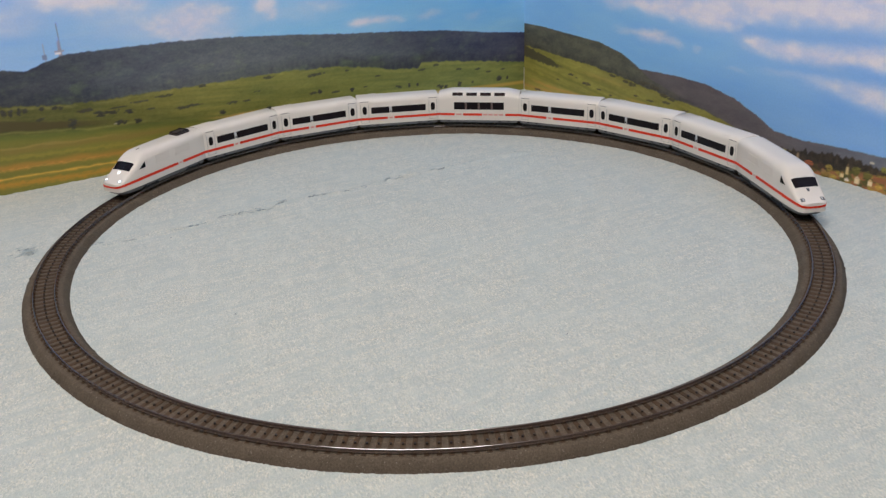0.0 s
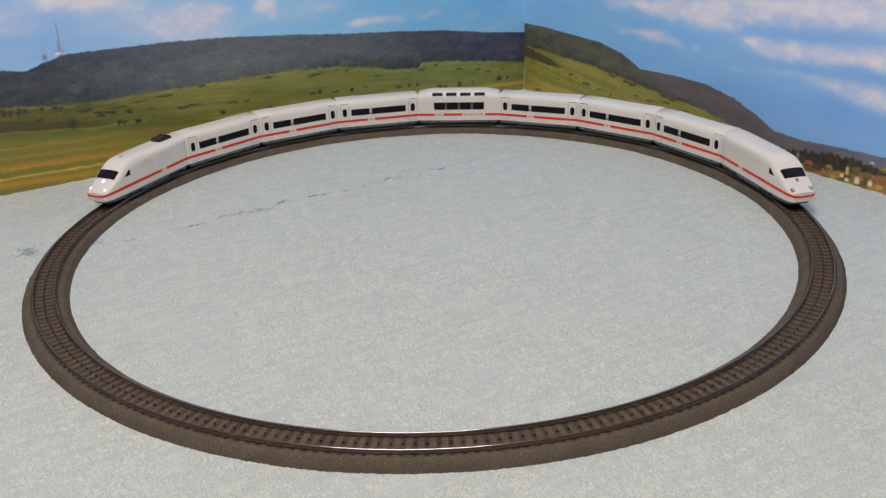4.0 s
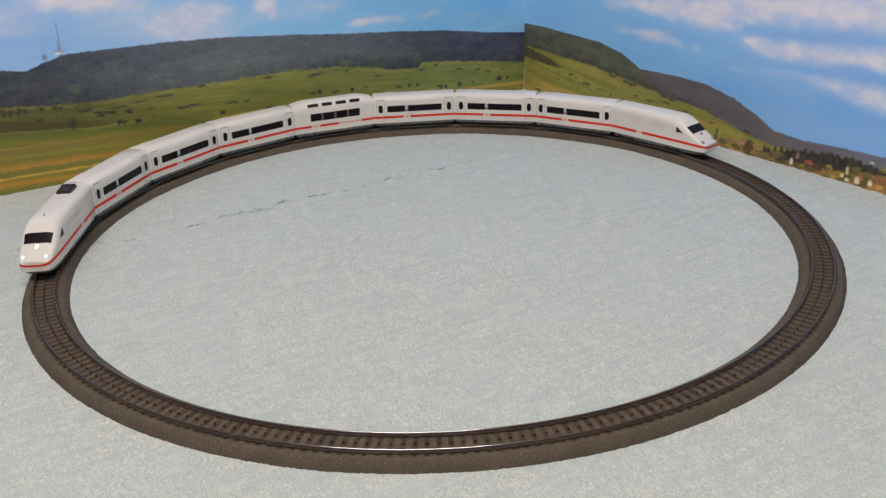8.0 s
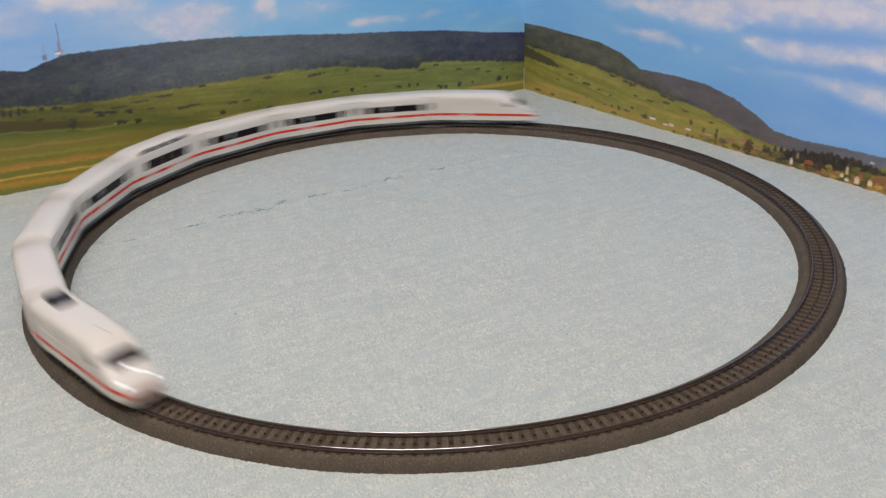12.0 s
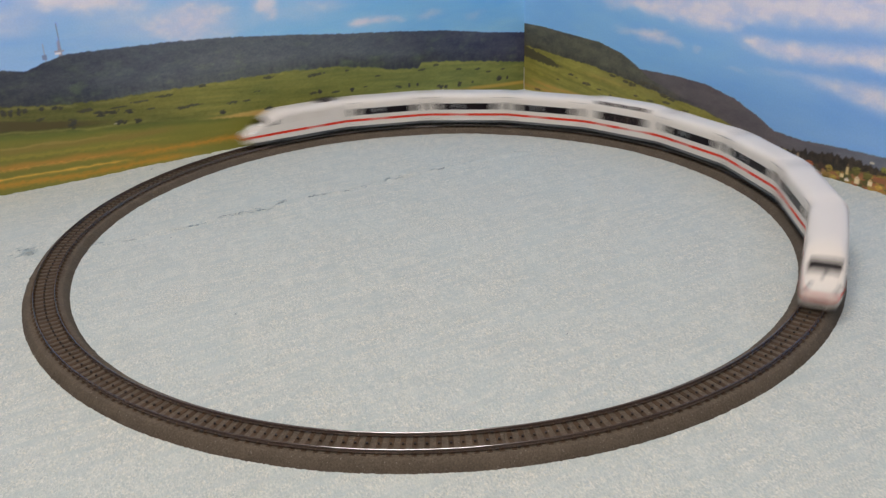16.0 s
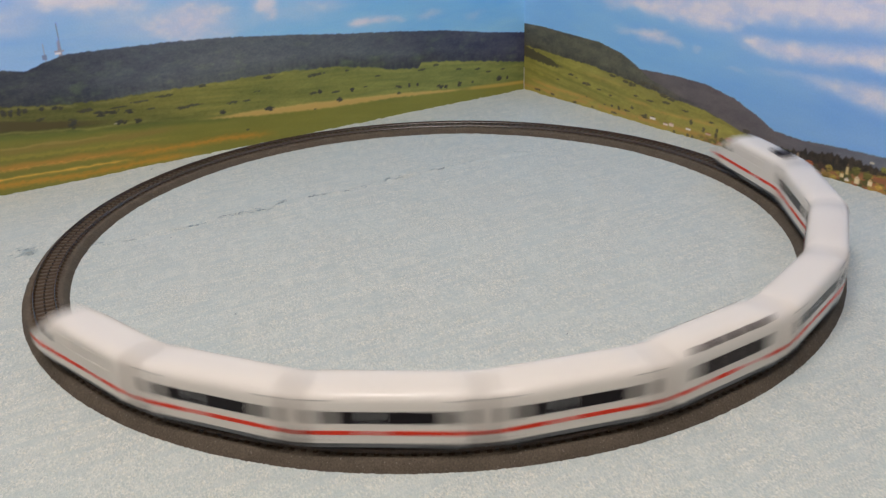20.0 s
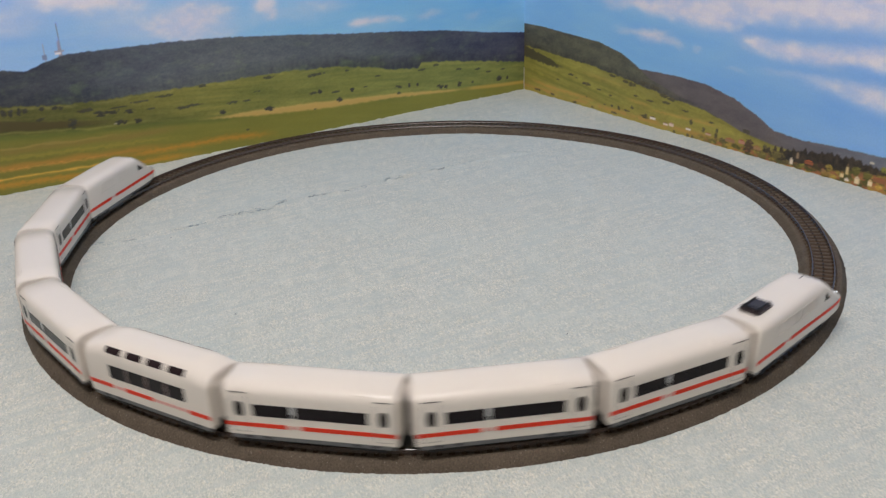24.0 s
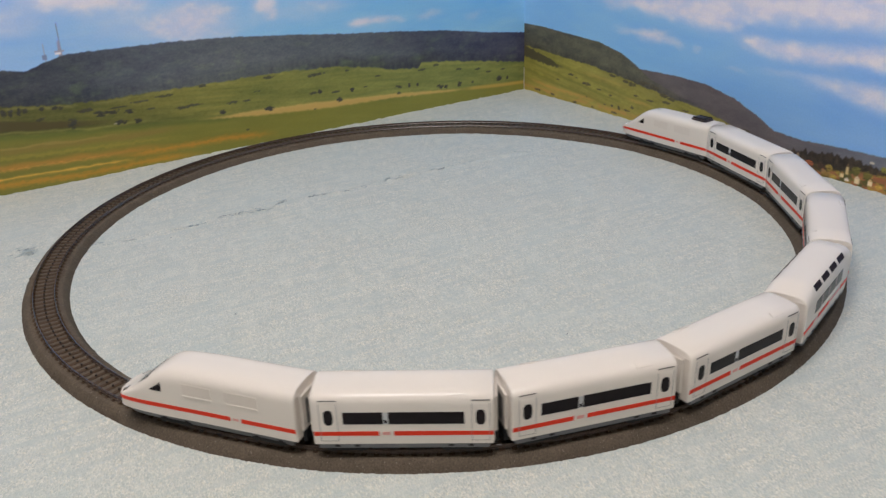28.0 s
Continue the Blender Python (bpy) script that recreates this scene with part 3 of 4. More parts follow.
    pic = pic + (mead - pic) * step(top - Z, 0.2)[..., None]
    # hedge by the fold, bushes on the slope
    hedge = step(line([(-1, 0.80), (2, 0.75), (6, 0.55), (8.6, 0.15)], S) - abs(Z - line([(-1, 6.2), (0.3, 6.1), (4.0, 5.55), (8.4, 5.0)], S) + 0.5 * (fbm(S * 2.6, Z * 3, 77, 3) - 0.5)), 0.16) * step(8.8 - S, 2.0)
    pic = over(pic, (58, 56, 42), 0.85 * hedge)
    k = 0
    for s, z, a, b in ((11.1, 4.25, 0.9, 0.16), (12.4, 4.0, 0.4, 0.12), (14.7, 3.45, 0.8, 0.24), (13.9, 3.5, 0.4, 0.2), (23.6, 5.0, 0.8, 0.3), (22.4, 5.2, 0.5, 0.2), (26.0, 5.6, 1.0, 0.35), (27.8, 5.3, 0.9, 0.35),
                       (29.6, 4.6, 0.8, 0.3), (31, 4.3, 0.7, 0.25), (20, 5.55, 0.8, 0.2), (17.2, 3.1, 0.5, 0.14), (19.6, 2.7, 0.4, 0.16), (8.0, 3.0, 0.5, 0.10), (24.6, 3.6, 0.5, 0.16),
                       (27, 3.4, 0.8, 0.16), (30, 3.7, 0.7, 0.18), (23.9, 1.8, 0.3, 0.4), (21.35, 1.3, 0.3, 0.3), (20.0, 1.3, 0.26, 0.22), (22.8, 1.2, 0.7, 0.15), (18.5, 1.2, 0.25, 0.12),
                       (14.7, 1.55, 0.2, 0.15), (34.1, 0.25, 0.25, 0.3), (34.9, 0.2, 0.25, 0.25), (31.8, 0.2, 0.25, 0.2), (16, 0.3, 0.4, 0.18), (12.1, 0.25, 0.6, 0.2), (20.4, 0.38, 0.8, 0.2),
                       (36.6, 1.5, 0.3, 0.35), (34.5, 2.1, 0.25, 0.35), (26.3, 1.1, 0.7, 0.36), (38.7, 1.1, 0.30, 0.95), (39.6, 0.7, 0.8, 0.5), (41.6, 0.5, 0.8, 0.35), (46.1, 1.4, 0.4, 0.4),
                       (43.1, 2.75, 0.7, 0.25), (44.4, 0.5, 0.5, 0.3), (7, 0.5, 0.5, 0.2), (3.4, 0.6, 0.8, 0.2), (33.2, 3.3, 0.7, 0.14), (37.6, 2.7, 0.6, 0.14)):
        pic = dot(pic, S, Z, s, z, a, b, (60, 56, 40), 200 + k, 0.85)
        k += 1
    # conifers behind the village, each with its own top
    crown = line([(45, 1.0), (46.5, 1.4), (48, 1.75), (49.5, 2.05), (51.5, 2.4), (53.4, 2.7), (56, 2.85), (58, 3.0), (60, 2.7), (62, 2.5), (80, 2.4)], S)
    spire = np.abs(((S * 1.25 + 0.35 * fbm(S * 0.7, S * 0, 94, 2)) % 1.0) - 0.5) * 2
    tall = lattice(np.floor(S * 1.25), S * 0, 95)
    crown = crown - 0.1 + (0.7 - 1.0 * spire) * (0.05 + 0.45 * tall) + 0.9 * (fbm(S * 2.3, S * 0, 96, 3) - 0.5)
    woods = np.zeros_like(pic) + np.array((44, 38, 30.0)) + (fbm(S * 2.6, Z * 1.8, 97) - 0.5)[..., None] * np.array((46, 40, 24)) + grain[..., None] * 16
    pic = pic + (woods - pic) * (step(crown - Z, 0.2) * step(S - 45, 2))[..., None]
    mix = fbm(S * 1.1, Z * 2.0, 99, 4)
    town = step(S - 37, 6) * step(line([(37, 0.8), (45, 0.9), (48, 0.5), (54, 0.7), (55.5, 1.2), (58, 1.7), (62, 1.9)], S) - Z + 0.5 * (n2 - 0.5), 0.4)
    pic = over(pic, (92, 84, 38), town * 0.75)
    pic = over(pic, (140, 118, 48), town * step(mix - 0.56, 0.12) * 0.9)
    pic = over(pic, (66, 66, 30), town * step(0.44 - mix, 0.10) * 0.9)
    pic = over(pic, (132, 82, 52), town * step(fbm(S * 1.4, Z * 2.6, 141, 3) - 0.60, 0.08) * 0.8)
    for s, z, a, b, c in ((57.9, 1.75, 0.55, 0.5, (82, 80, 34)), (59.2, 1.6, 0.6, 0.4, (88, 84, 36)), (54.6, 1.2, 0.5, 0.4, (120, 104, 44)), (60.6, 0.55, 0.6, 0.3, (156, 128, 52)),
                          (55.2, 0.35, 0.6, 0.25, (140, 120, 50)), (53.2, 0.9, 0.6, 0.4, (60, 52, 30)), (61.2, 2.6, 0.7, 0.3, (104, 104, 40))):
        pic = dot(pic, S, Z, s, z, a, b, c, 260 + k, 0.9)
        k += 1
    for s, z, a, b, c in ((43.65, 1.05, 0.75, 0.8, (60, 46, 36)), (45.5, 0.5, 0.8, 0.35, (92, 84, 40)), (47.6, 1.0, 1.2, 0.5, (86, 78, 40)), (51.0, 0.55, 0.6, 0.35, (100, 96, 38)),
                          (49.0, 0.45, 0.5, 0.3, (72, 62, 34)), (53.6, 1.2, 0.6, 0.4, (56, 42, 32)), (54.4, 0.5, 0.6, 0.3, (120, 96, 48))):
        pic = dot(pic, S, Z, s, z, a, b, c, 300 + k, 0.9)
        k += 1
    for s, z, a, b, wall, roof in ((27.84, 1.15, 1.0, 0.30, (226, 220, 208), (96, 76, 62)), (30.2, 0.85, 0.8, 0.26, (222, 206, 194), (120, 92, 76)), (31.2, 0.95, 0.8, 0.34, (214, 196, 182), (176, 146, 126)),
                                   (34.1, 1.05, 0.8, 0.24, (222, 214, 200), (150, 120, 96)), (37.4, 1.1, 0.9, 0.22, (190, 160, 140), (158, 92, 70)),
                                   (40.84, 1.1, 1.4, 0.34, (150, 112, 82), (168, 98, 62)), (42.6, 1.3, 0.9, 0.36, (180, 128, 108), (164, 92, 66)), (44.9, 1.1, 1.0, 0.34, (158, 122, 84), (160, 112, 70)),
                                   (49.75, 0.66, 0.42, 0.55, (220, 206, 176), (190, 178, 150)), (50.5, 1.5, 0.36, 0.5, (150, 130, 96), (140, 120, 90)), (52.05, 1.1, 1.1, 0.34, (150, 86, 54), (182, 98, 54)),
                                   (60.6, 1.25, 1.4, 0.34, (140, 92, 60), (150, 88, 56)), (61.6, 1.0, 0.7, 0.3, (170, 110, 70), (146, 84, 54)),
                                   (56.8, 1.45, 0.30, 0.80, (206, 186, 128), (112, 92, 60)), (56.25, 0.78, 0.46, 0.44, (214, 194, 140), (150, 110, 66)),
                                   (56.9, 0.42, 0.5, 0.24, (226, 216, 196), (216, 206, 190)), (58.1, 0.60, 0.56, 0.55, (220, 204, 158), (206, 190, 150)),
                                   (59.6, 0.72, 0.5, 0.5, (220, 202, 156), (200, 168, 112)), (59.5, 3.0, 0.5, 0.2, (196, 188, 160), (150, 150, 140)), (53.9, 0.7, 0.4, 0.3, (150, 116, 74), (150, 96, 60)),
                                   (62.5, 0.7, 0.6, 0.3, (210, 196, 170), (160, 100, 70))):
        a, b = a * 0.52, b * 0.54
        wall, roof = [0.84 * c for c in wall], [0.84 * c for c in roof]
        pic = block(pic, S, Z, s, z, a, b, wall)
        roofed = step(a * 1.1 * (1 - np.clip((Z - z - b) / (b * 1.0), 0, 1)) - abs(S - s), 0.1) * step(Z - z - b, 0.08) * step(z + 2.0 * b - Z, 0.08)
        pic = over(pic, roof, roofed)
    return pic


def spaced(fine, fine_end, end, coarse):
    a = list(np.arange(0, fine_end, fine))
    return np.array(a + list(np.arange(fine_end, end + 1e-6, coarse)))


def panel(name, direction, inward, paint, label, length, gain):
    """A stiff upright card, 3 mm thick, with the print on its face."""
    ang = math.degrees(math.atan2(direction.y, direction.x))
    at = Matrix.Translation(CORNER) @ pose(0, 0, 0, 0, 0, ang)
    side = 1 if (Matrix.Rotation(radians(ang), 3, "Z") @ Vector((0, 1, 0))).dot(inward) > 0 else -1
    ob = thing(name, at, label, "backdrop", "printed panels", "structure")
    y0, y1 = sorted((-0.004 * side, -0.001 * side))
    part("card", boxed(-0.004, length, y0, y1, -0.02, 0.46), CARD, ob, "", False)
    s = spaced(0.0013, 0.80, length, 0.02)
    z = spaced(0.0009, 0.16, 0.24, 0.0013)
    z = np.concatenate([[-0.004], z, np.arange(0.26, 0.461, 0.02)])
    S, Z = np.meshgrid(s, z, indexing="ij")
    pic = np.clip(paint(S * 100, Z * 100), 4, 250) / 255
    rgb = np.where(pic <= 0.04045, pic / 12.92, ((pic + 0.055) / 1.055) ** 2.4) * np.array((0.98, 0.958, 1.057)) * gain
    rgb = np.clip(rgb, 0.006, 0.96)
    ns, nz = len(s), len(z)
    co = np.stack([S, np.zeros_like(S), Z], -1).reshape(-1, 3)
    i, j = np.meshgrid(np.arange(ns - 1), np.arange(nz - 1), indexing="ij")
    a = i * nz + j
    q = np.stack([a, a + nz, a + nz + 1, a + 1], -1).reshape(-1, 4)
    if side > 0:
        q = q[:, ::-1]
    me = bpy.data.meshes.new("print")
    me.vertices.add(ns * nz), me.loops.add(len(q) * 4), me.polygons.add(len(q))
    me.vertices.foreach_set("co", co.ravel())
    me.loops.foreach_set("vertex_index", q.ravel().astype(np.int32))
    me.polygons.foreach_set("loop_start", (np.arange(len(q)) * 4).astype(np.int32))
    me.update(calc_edges=True)
    att = me.color_attributes.new("ink", "FLOAT_COLOR", "POINT")
    att.data.foreach_set("color", np.concatenate([rgb.reshape(-1, 3), np.ones((ns * nz, 1))], 1).ravel())
    me.materials.append(PRINT)
    face = new("print", me)
    face.parent = ob
    face["label"] = "matt landscape print"
    return ob


panel("backdrop_left", DIR_A, DIR_B, picture_a, "upright card printed with a wooded ridge and meadows", 1.15, 1.80)
panel("backdrop_right", DIR_B, DIR_A, picture_b, "upright card printed with a hillside village under clouds", 1.05, 1.86)


# the bare edge of the cards shows in the fold
edge_at = CORNER + 0.0022 * (DIR_A + DIR_B)
fold_edge = tagged(new("trim", finish("trim", boxed(-0.0005, 0.0005, -0.0005, 0.0005, 0.001, 0.036, bevel=0.0002), CARD)), "bare pale card edge in the fold of the panels", "trim", "", "structure")
fold_edge.location = edge_at


# ---- the cloth ----
CREASES = [([(-0.338, -0.002), (-0.312, 0.005), (-0.272, 0.035), (-0.247, 0.040), (-0.220, 0.067), (-0.177, 0.080), (-0.158, 0.107), (-0.092, 0.130), (-0.061, 0.155),
             (-0.028, 0.173), (0.012, 0.193), (0.061, 0.223), (0.120, 0.245)], 0.0044, 0.0040, 1),
           ([(-0.123, -0.391), (-0.111, -0.383), (-0.084, -0.375)], 0.0026, 0.0034, 2), ([(0.0, -0.318), (0.019, -0.311), (0.053, -0.301)], 0.0026, 0.0034, 3),
           ([(-0.299, -0.081), (-0.277, -0.068), (-0.247, -0.061)], 0.005, 0.0016, 4), ([(-0.214, -0.019), (-0.1885, -0.008), (-0.166, -0.007)], 0.004, 0.0018, 5)]


def cloth():
    step_m = 0.0025
    n = 540
    a, b = np.meshgrid(np.arange(n + 1) * step_m, np.arange(n + 1) * step_m, indexing="ij")
    x = CORNER.x + a * DIR_A.x + b * DIR_B.x
    y = CORNER.y + a * DIR_A.y + b * DIR_B.y
    z = 0.0012 * (fbm(a * 9, b * 9, 300, 3) - 0.55) - 0.0004
    r = np.hypot(x, y)
    # the sheet rides up unevenly against the bed and the panels
    rough = fbm(a * 330, b * 330, 310, 2)
    z = z + 0.0012 * np.exp(-((r - 0.3400) / 0.0030) ** 2) * np.clip(1.2 * rough - 0.2, 0, 1)
    z = z + 0.0010 * np.exp(-((r - 0.3810) / 0.0030) ** 2) * np.clip(1.2 * rough - 0.3, 0, 1)
    z = z + 0.0015 * np.exp(-np.minimum(a, b) / 0.006) * np.clip(1.8 * fbm(a * 150, b * 150, 320, 3) - 0.3, 0, 1)
    for pts, wide, high, seed in CREASES:
        dist, along = np.full(x.shape, 9.0), np.zeros(x.shape)
        for (ax, ay), (bx, by) in zip(pts, pts[1:]):
            ln2 = (bx - ax) ** 2 + (by - ay) ** 2
            u = np.clip(((x - ax) * (bx - ax) + (y - ay) * (by - ay)) / ln2, 0, 1)
            d = np.hypot(x - ax - u * (bx - ax), y - ay - u * (by - ay))
            along = np.where(d < dist, ax + u * (bx - ax), along)
            dist = np.minimum(dist, d)
        uneven = np.clip(2.6 * fbm(along * 45, along * 0 + seed, 330 + seed, 3) - 0.75, 0.22, 1.2)
        z = z + high * uneven * np.exp(-(dist / wide) ** 2)
    under = (r > 0.345) & (r < 0.375)
    z[under] = np.minimum(z[under], -0.0005)
    co = np.stack([x, y, z], -1).reshape(-1, 3)
    i, j = np.meshgrid(np.arange(n), np.arange(n), indexing="ij")
    k = i * (n + 1) + j
    q = np.stack([k, k + n + 1, k + n + 2, k + 1], -1).reshape(-1, 4)
    me = bpy.data.meshes.new("cloth")
    me.from_pydata(co.tolist(), [], q.tolist())
    me.polygons.foreach_set("use_smooth", [True] * len(q))
    me.materials.append(CLOTH)
    ob = tagged(new("cloth", me), "pale blue-white nonwoven cloth spread over the table", "cloth", "", "structure")
    return ob


CLOTH_OB = cloth()


def tear(x, y, length, width, deg, seed, mat=None):
    """A short ragged dark sliver laid on the cloth, for shade, fray and lint."""
    bm = bmesh.new()
    rows = []
    for i in range(13):
        u = i / 12
        w = width * math.sin(math.pi * min(max(u, 0.04), 0.96)) * (0.7 + 0.5 * noise.noise((u * 6, seed, 0)))
        c = Vector(((u - 0.5) * length, 0.0012 * noise.noise((u * 5, seed, 9)), 0))
        rows.append([(c.x, c.y - w, 0.0010), (c.x, c.y, 0.0016), (c.x, c.y + w, 0.0010)])
    sheet(bm, rows)
    ob = part("tear", bm, mat or SLIVER_DARK, CLOTH_OB)
    ob.matrix_local = pose(x, y, 0, 0, 0, deg)


# dark colour in place of the shade inside tears; tiny ones are lint specks
SLIVER_DARK = material("tear_shade_and_lint", (0.24, 0.28, 0.30), 0.9, scale=900, vary=0.4)
for k, (x, y, length, width, deg) in enumerate(((-0.2185, 0.067, 0.009, 0.0010, 30), (-0.2085, 0.070, 0.006, 0.0007, 20), (-0.1620, 0.101, 0.011, 0.0011, 50), (-0.1560, 0.108, 0.008, 0.0013, 25),
                                                (-0.1780, 0.080, 0.012, 0.0006, 22), (-0.1340, 0.115, 0.007, 0.0010, 20), (-0.1170, 0.121, 0.010, 0.0007, 20), (-0.0930, 0.130, 0.009, 0.0008, 25),
                                                (-0.0600, 0.156, 0.012, 0.0006, 35), (-0.0280, 0.173, 0.007, 0.0007, 25), (-0.2480, 0.040, 0.010, 0.0006, 15), (-0.3060, 0.008, 0.012, 0.0006, 20),
                                                (-0.2880, 0.022, 0.010, 0.0006, 35), (0.012, 0.193, 0.012, 0.0004, 27), (-0.4060, -0.005, 0.010, 0.0014, 15), (-0.3930, -0.018, 0.006, 0.0008, 30),
                                                (-0.2640, 0.010, 0.002, 0.0006, 60), (-0.3450, 0.2350, 0.003, 0.0006, 70), (0.1597, 0.0967, 0.0014, 0.0004, 40), (-0.1667, -0.1622, 0.0014, 0.0004, 80), (0.1003, -0.2186, 0.0014, 0.0004, 20), (-0.3668, 0.3664, 0.0014, 0.0004, 60))):
    for piece in (-0.32, 0.30):
        dx, dy = piece * length * math.cos(radians(deg)), piece * length * math.sin(radians(deg))
        tear(x + dx, y + dy + 0.0006 * piece, 0.42 * length, width * 0.85, deg + 40 * piece, k + 30 * (piece > 0))
# dark slivers that paint in the fold's shading, then a frayed patch
FRAY_SHADE = material("fray_and_fold_shade", (0.38, 0.45, 0.48), 0.95, scale=900, vary=0.3)
rng = random.Random(5)
fold = CREASES[0][0]
for k in range(120):
    u = rng.random() * (len(fold) - 1.001)
    i, w = int(u), u - int(u)
    (ax, ay), (bx, by) = fold[i], fold[i + 1]
    deg = math.degrees(math.atan2(by - ay, bx - ax)) + rng.uniform(-14, 14)
    tear(ax + (bx - ax) * w + rng.gauss(0, 0.0024), ay + (by - ay) * w + rng.gauss(0, 0.0024), rng.uniform(0.002, 0.007), rng.uniform(0.0002, 0.0005), deg, 40 + k, FRAY_SHADE)
for k in range(16):
    tear(-0.402 + rng.gauss(0, 0.007), -0.010 + rng.gauss(0, 0.006), rng.uniform(0.004, 0.010), rng.uniform(0.0004, 0.0010), rng.uniform(-10, 50), 130 + k, FRAY_SHADE)


# ---- the track: twelve curved sections ----
JOINT = -83.7
SPAN = 30.0
PER = 25


def swept(profile, a0, a1, steps):
    """A closed profile (radius, height) swept along the circle, with end caps."""
    bm = bmesh.new()
    rows = [[arc(a0 + (a1 - a0) * i / steps, r, z) for r, z in profile] for i in range(steps + 1)]
    vs = sheet(bm, rows, closed=True)
    bm.faces.new(vs[0])
    bm.faces.new(list(reversed(vs[-1])))
    return bm


def rail_profile(r):
    half = [(0.0010, 0.0078), (0.0010, 0.0080), (0.00052, 0.0086), (0.00046, 0.0097), (0.00050, 0.0098), (0.00050, 0.01033), (0.00024, 0.0105)]
    return [(r + x, z) for x, z in half] + [(r - x, z) for x, z in reversed(half)]


def track_section():
    ob = thing("track_section", pose(0, 0, 0), "curved model track section with dark brown moulded ballast bed", "track", "circle of track")
    gap = 0.010
    rng = random.Random(12)
    bed = [(R - 0.0194, -0.002), (R + 0.0194, -0.002), (R + 0.0192, 0.0006), (R + 0.0150, 0.0060), (R + 0.0142, 0.00675), (R - 0.0142, 0.00675), (R - 0.0150, 0.0060), (R - 0.0192, 0.0006)]
    bm = swept(bed, gap, SPAN - gap, 150)
    for v in bm.verts:
        r = math.hypot(v.co.x, v.co.y)
        if v.co.z < 0.002:
            k = 1 + (0.00028 * rng.gauss(0, 1) if abs(r - R) > 0.019 else 0) / r
            v.co.x, v.co.y = v.co.x * k, v.co.y * k
    part("bed", bm, BED, ob, "", True, 60)
    for d in (1.08, SPAN - 1.08):
        for r in (R - 0.00875, R + 0.00875):
            ob_c = part("rail_clip", boxed(0.0006, 0.0020, -0.0011, 0.0011, -0.0004, 0.0008, bevel=0.0002), STUD, ob, "small black clip at the rail joint")
            ob_c.matrix_local = Matrix.Translation(arc(d, r, 0.0079)) @ pose(0, 0, 0, 0, 0, d)
    for r in (R - 0.00825 - 0.0005, R + 0.00825 + 0.0005):
        part("rail", swept(rail_profile(r), gap * 0.4, SPAN - gap * 0.4, 60), STEEL, ob, "browned metal rail with a bright head", True, 20)
    bm = boxed(-0.0113, 0.0113, -0.0017, 0.0017, 0.0060, 0.0071, bevel=0.0002)
    me = finish("sleeper", bm, SLEEPER, False)
    for i in range(PER):
        s = new("sleeper", me)
        s.parent = ob
        d = SPAN / PER * (i + 0.5)
        s.matrix_local = Matrix.Translation(arc(d, R, 0)) @ pose(0, 0, 0, 0, 0, d)
    studs, chairs = bmesh.new(), bmesh.new()
    for i in range(PER):
        d = SPAN / PER * (i + 0.5)
        m = Matrix.Translation(arc(d, R, 0.0082)) @ pose(0, 0, 0, 0, 0, d)
        cylinder(studs, m, 0.0008, 0.0012, 8)
        for r in (R - 0.00875, R + 0.00875):
            for o in (-0.0011, 0.0011):
                mm = Matrix.Translation(arc(d, r + o, 0.0081)) @ pose(0, 0, 0, 0, 0, d) @ Matrix.Diagonal((0.0012, 0.0012, 0.0011, 1))
                bmesh.ops.create_cube(chairs, size=1.0, matrix=mm)
    tagged(part("stud", studs, STUD, ob, "small dark contact studs"), kind="stuff")
    tagged(part("rail_chair", chairs, SLEEPER, ob, "", False), kind="stuff")
    return ob


first = track_section()
first.matrix_world = pose(0, 0, 0, 0, 0, JOINT)
for i in range(1, 12):
    copy_thing(first, pose(0, 0, 0, 0, 0, JOINT + SPAN * i))


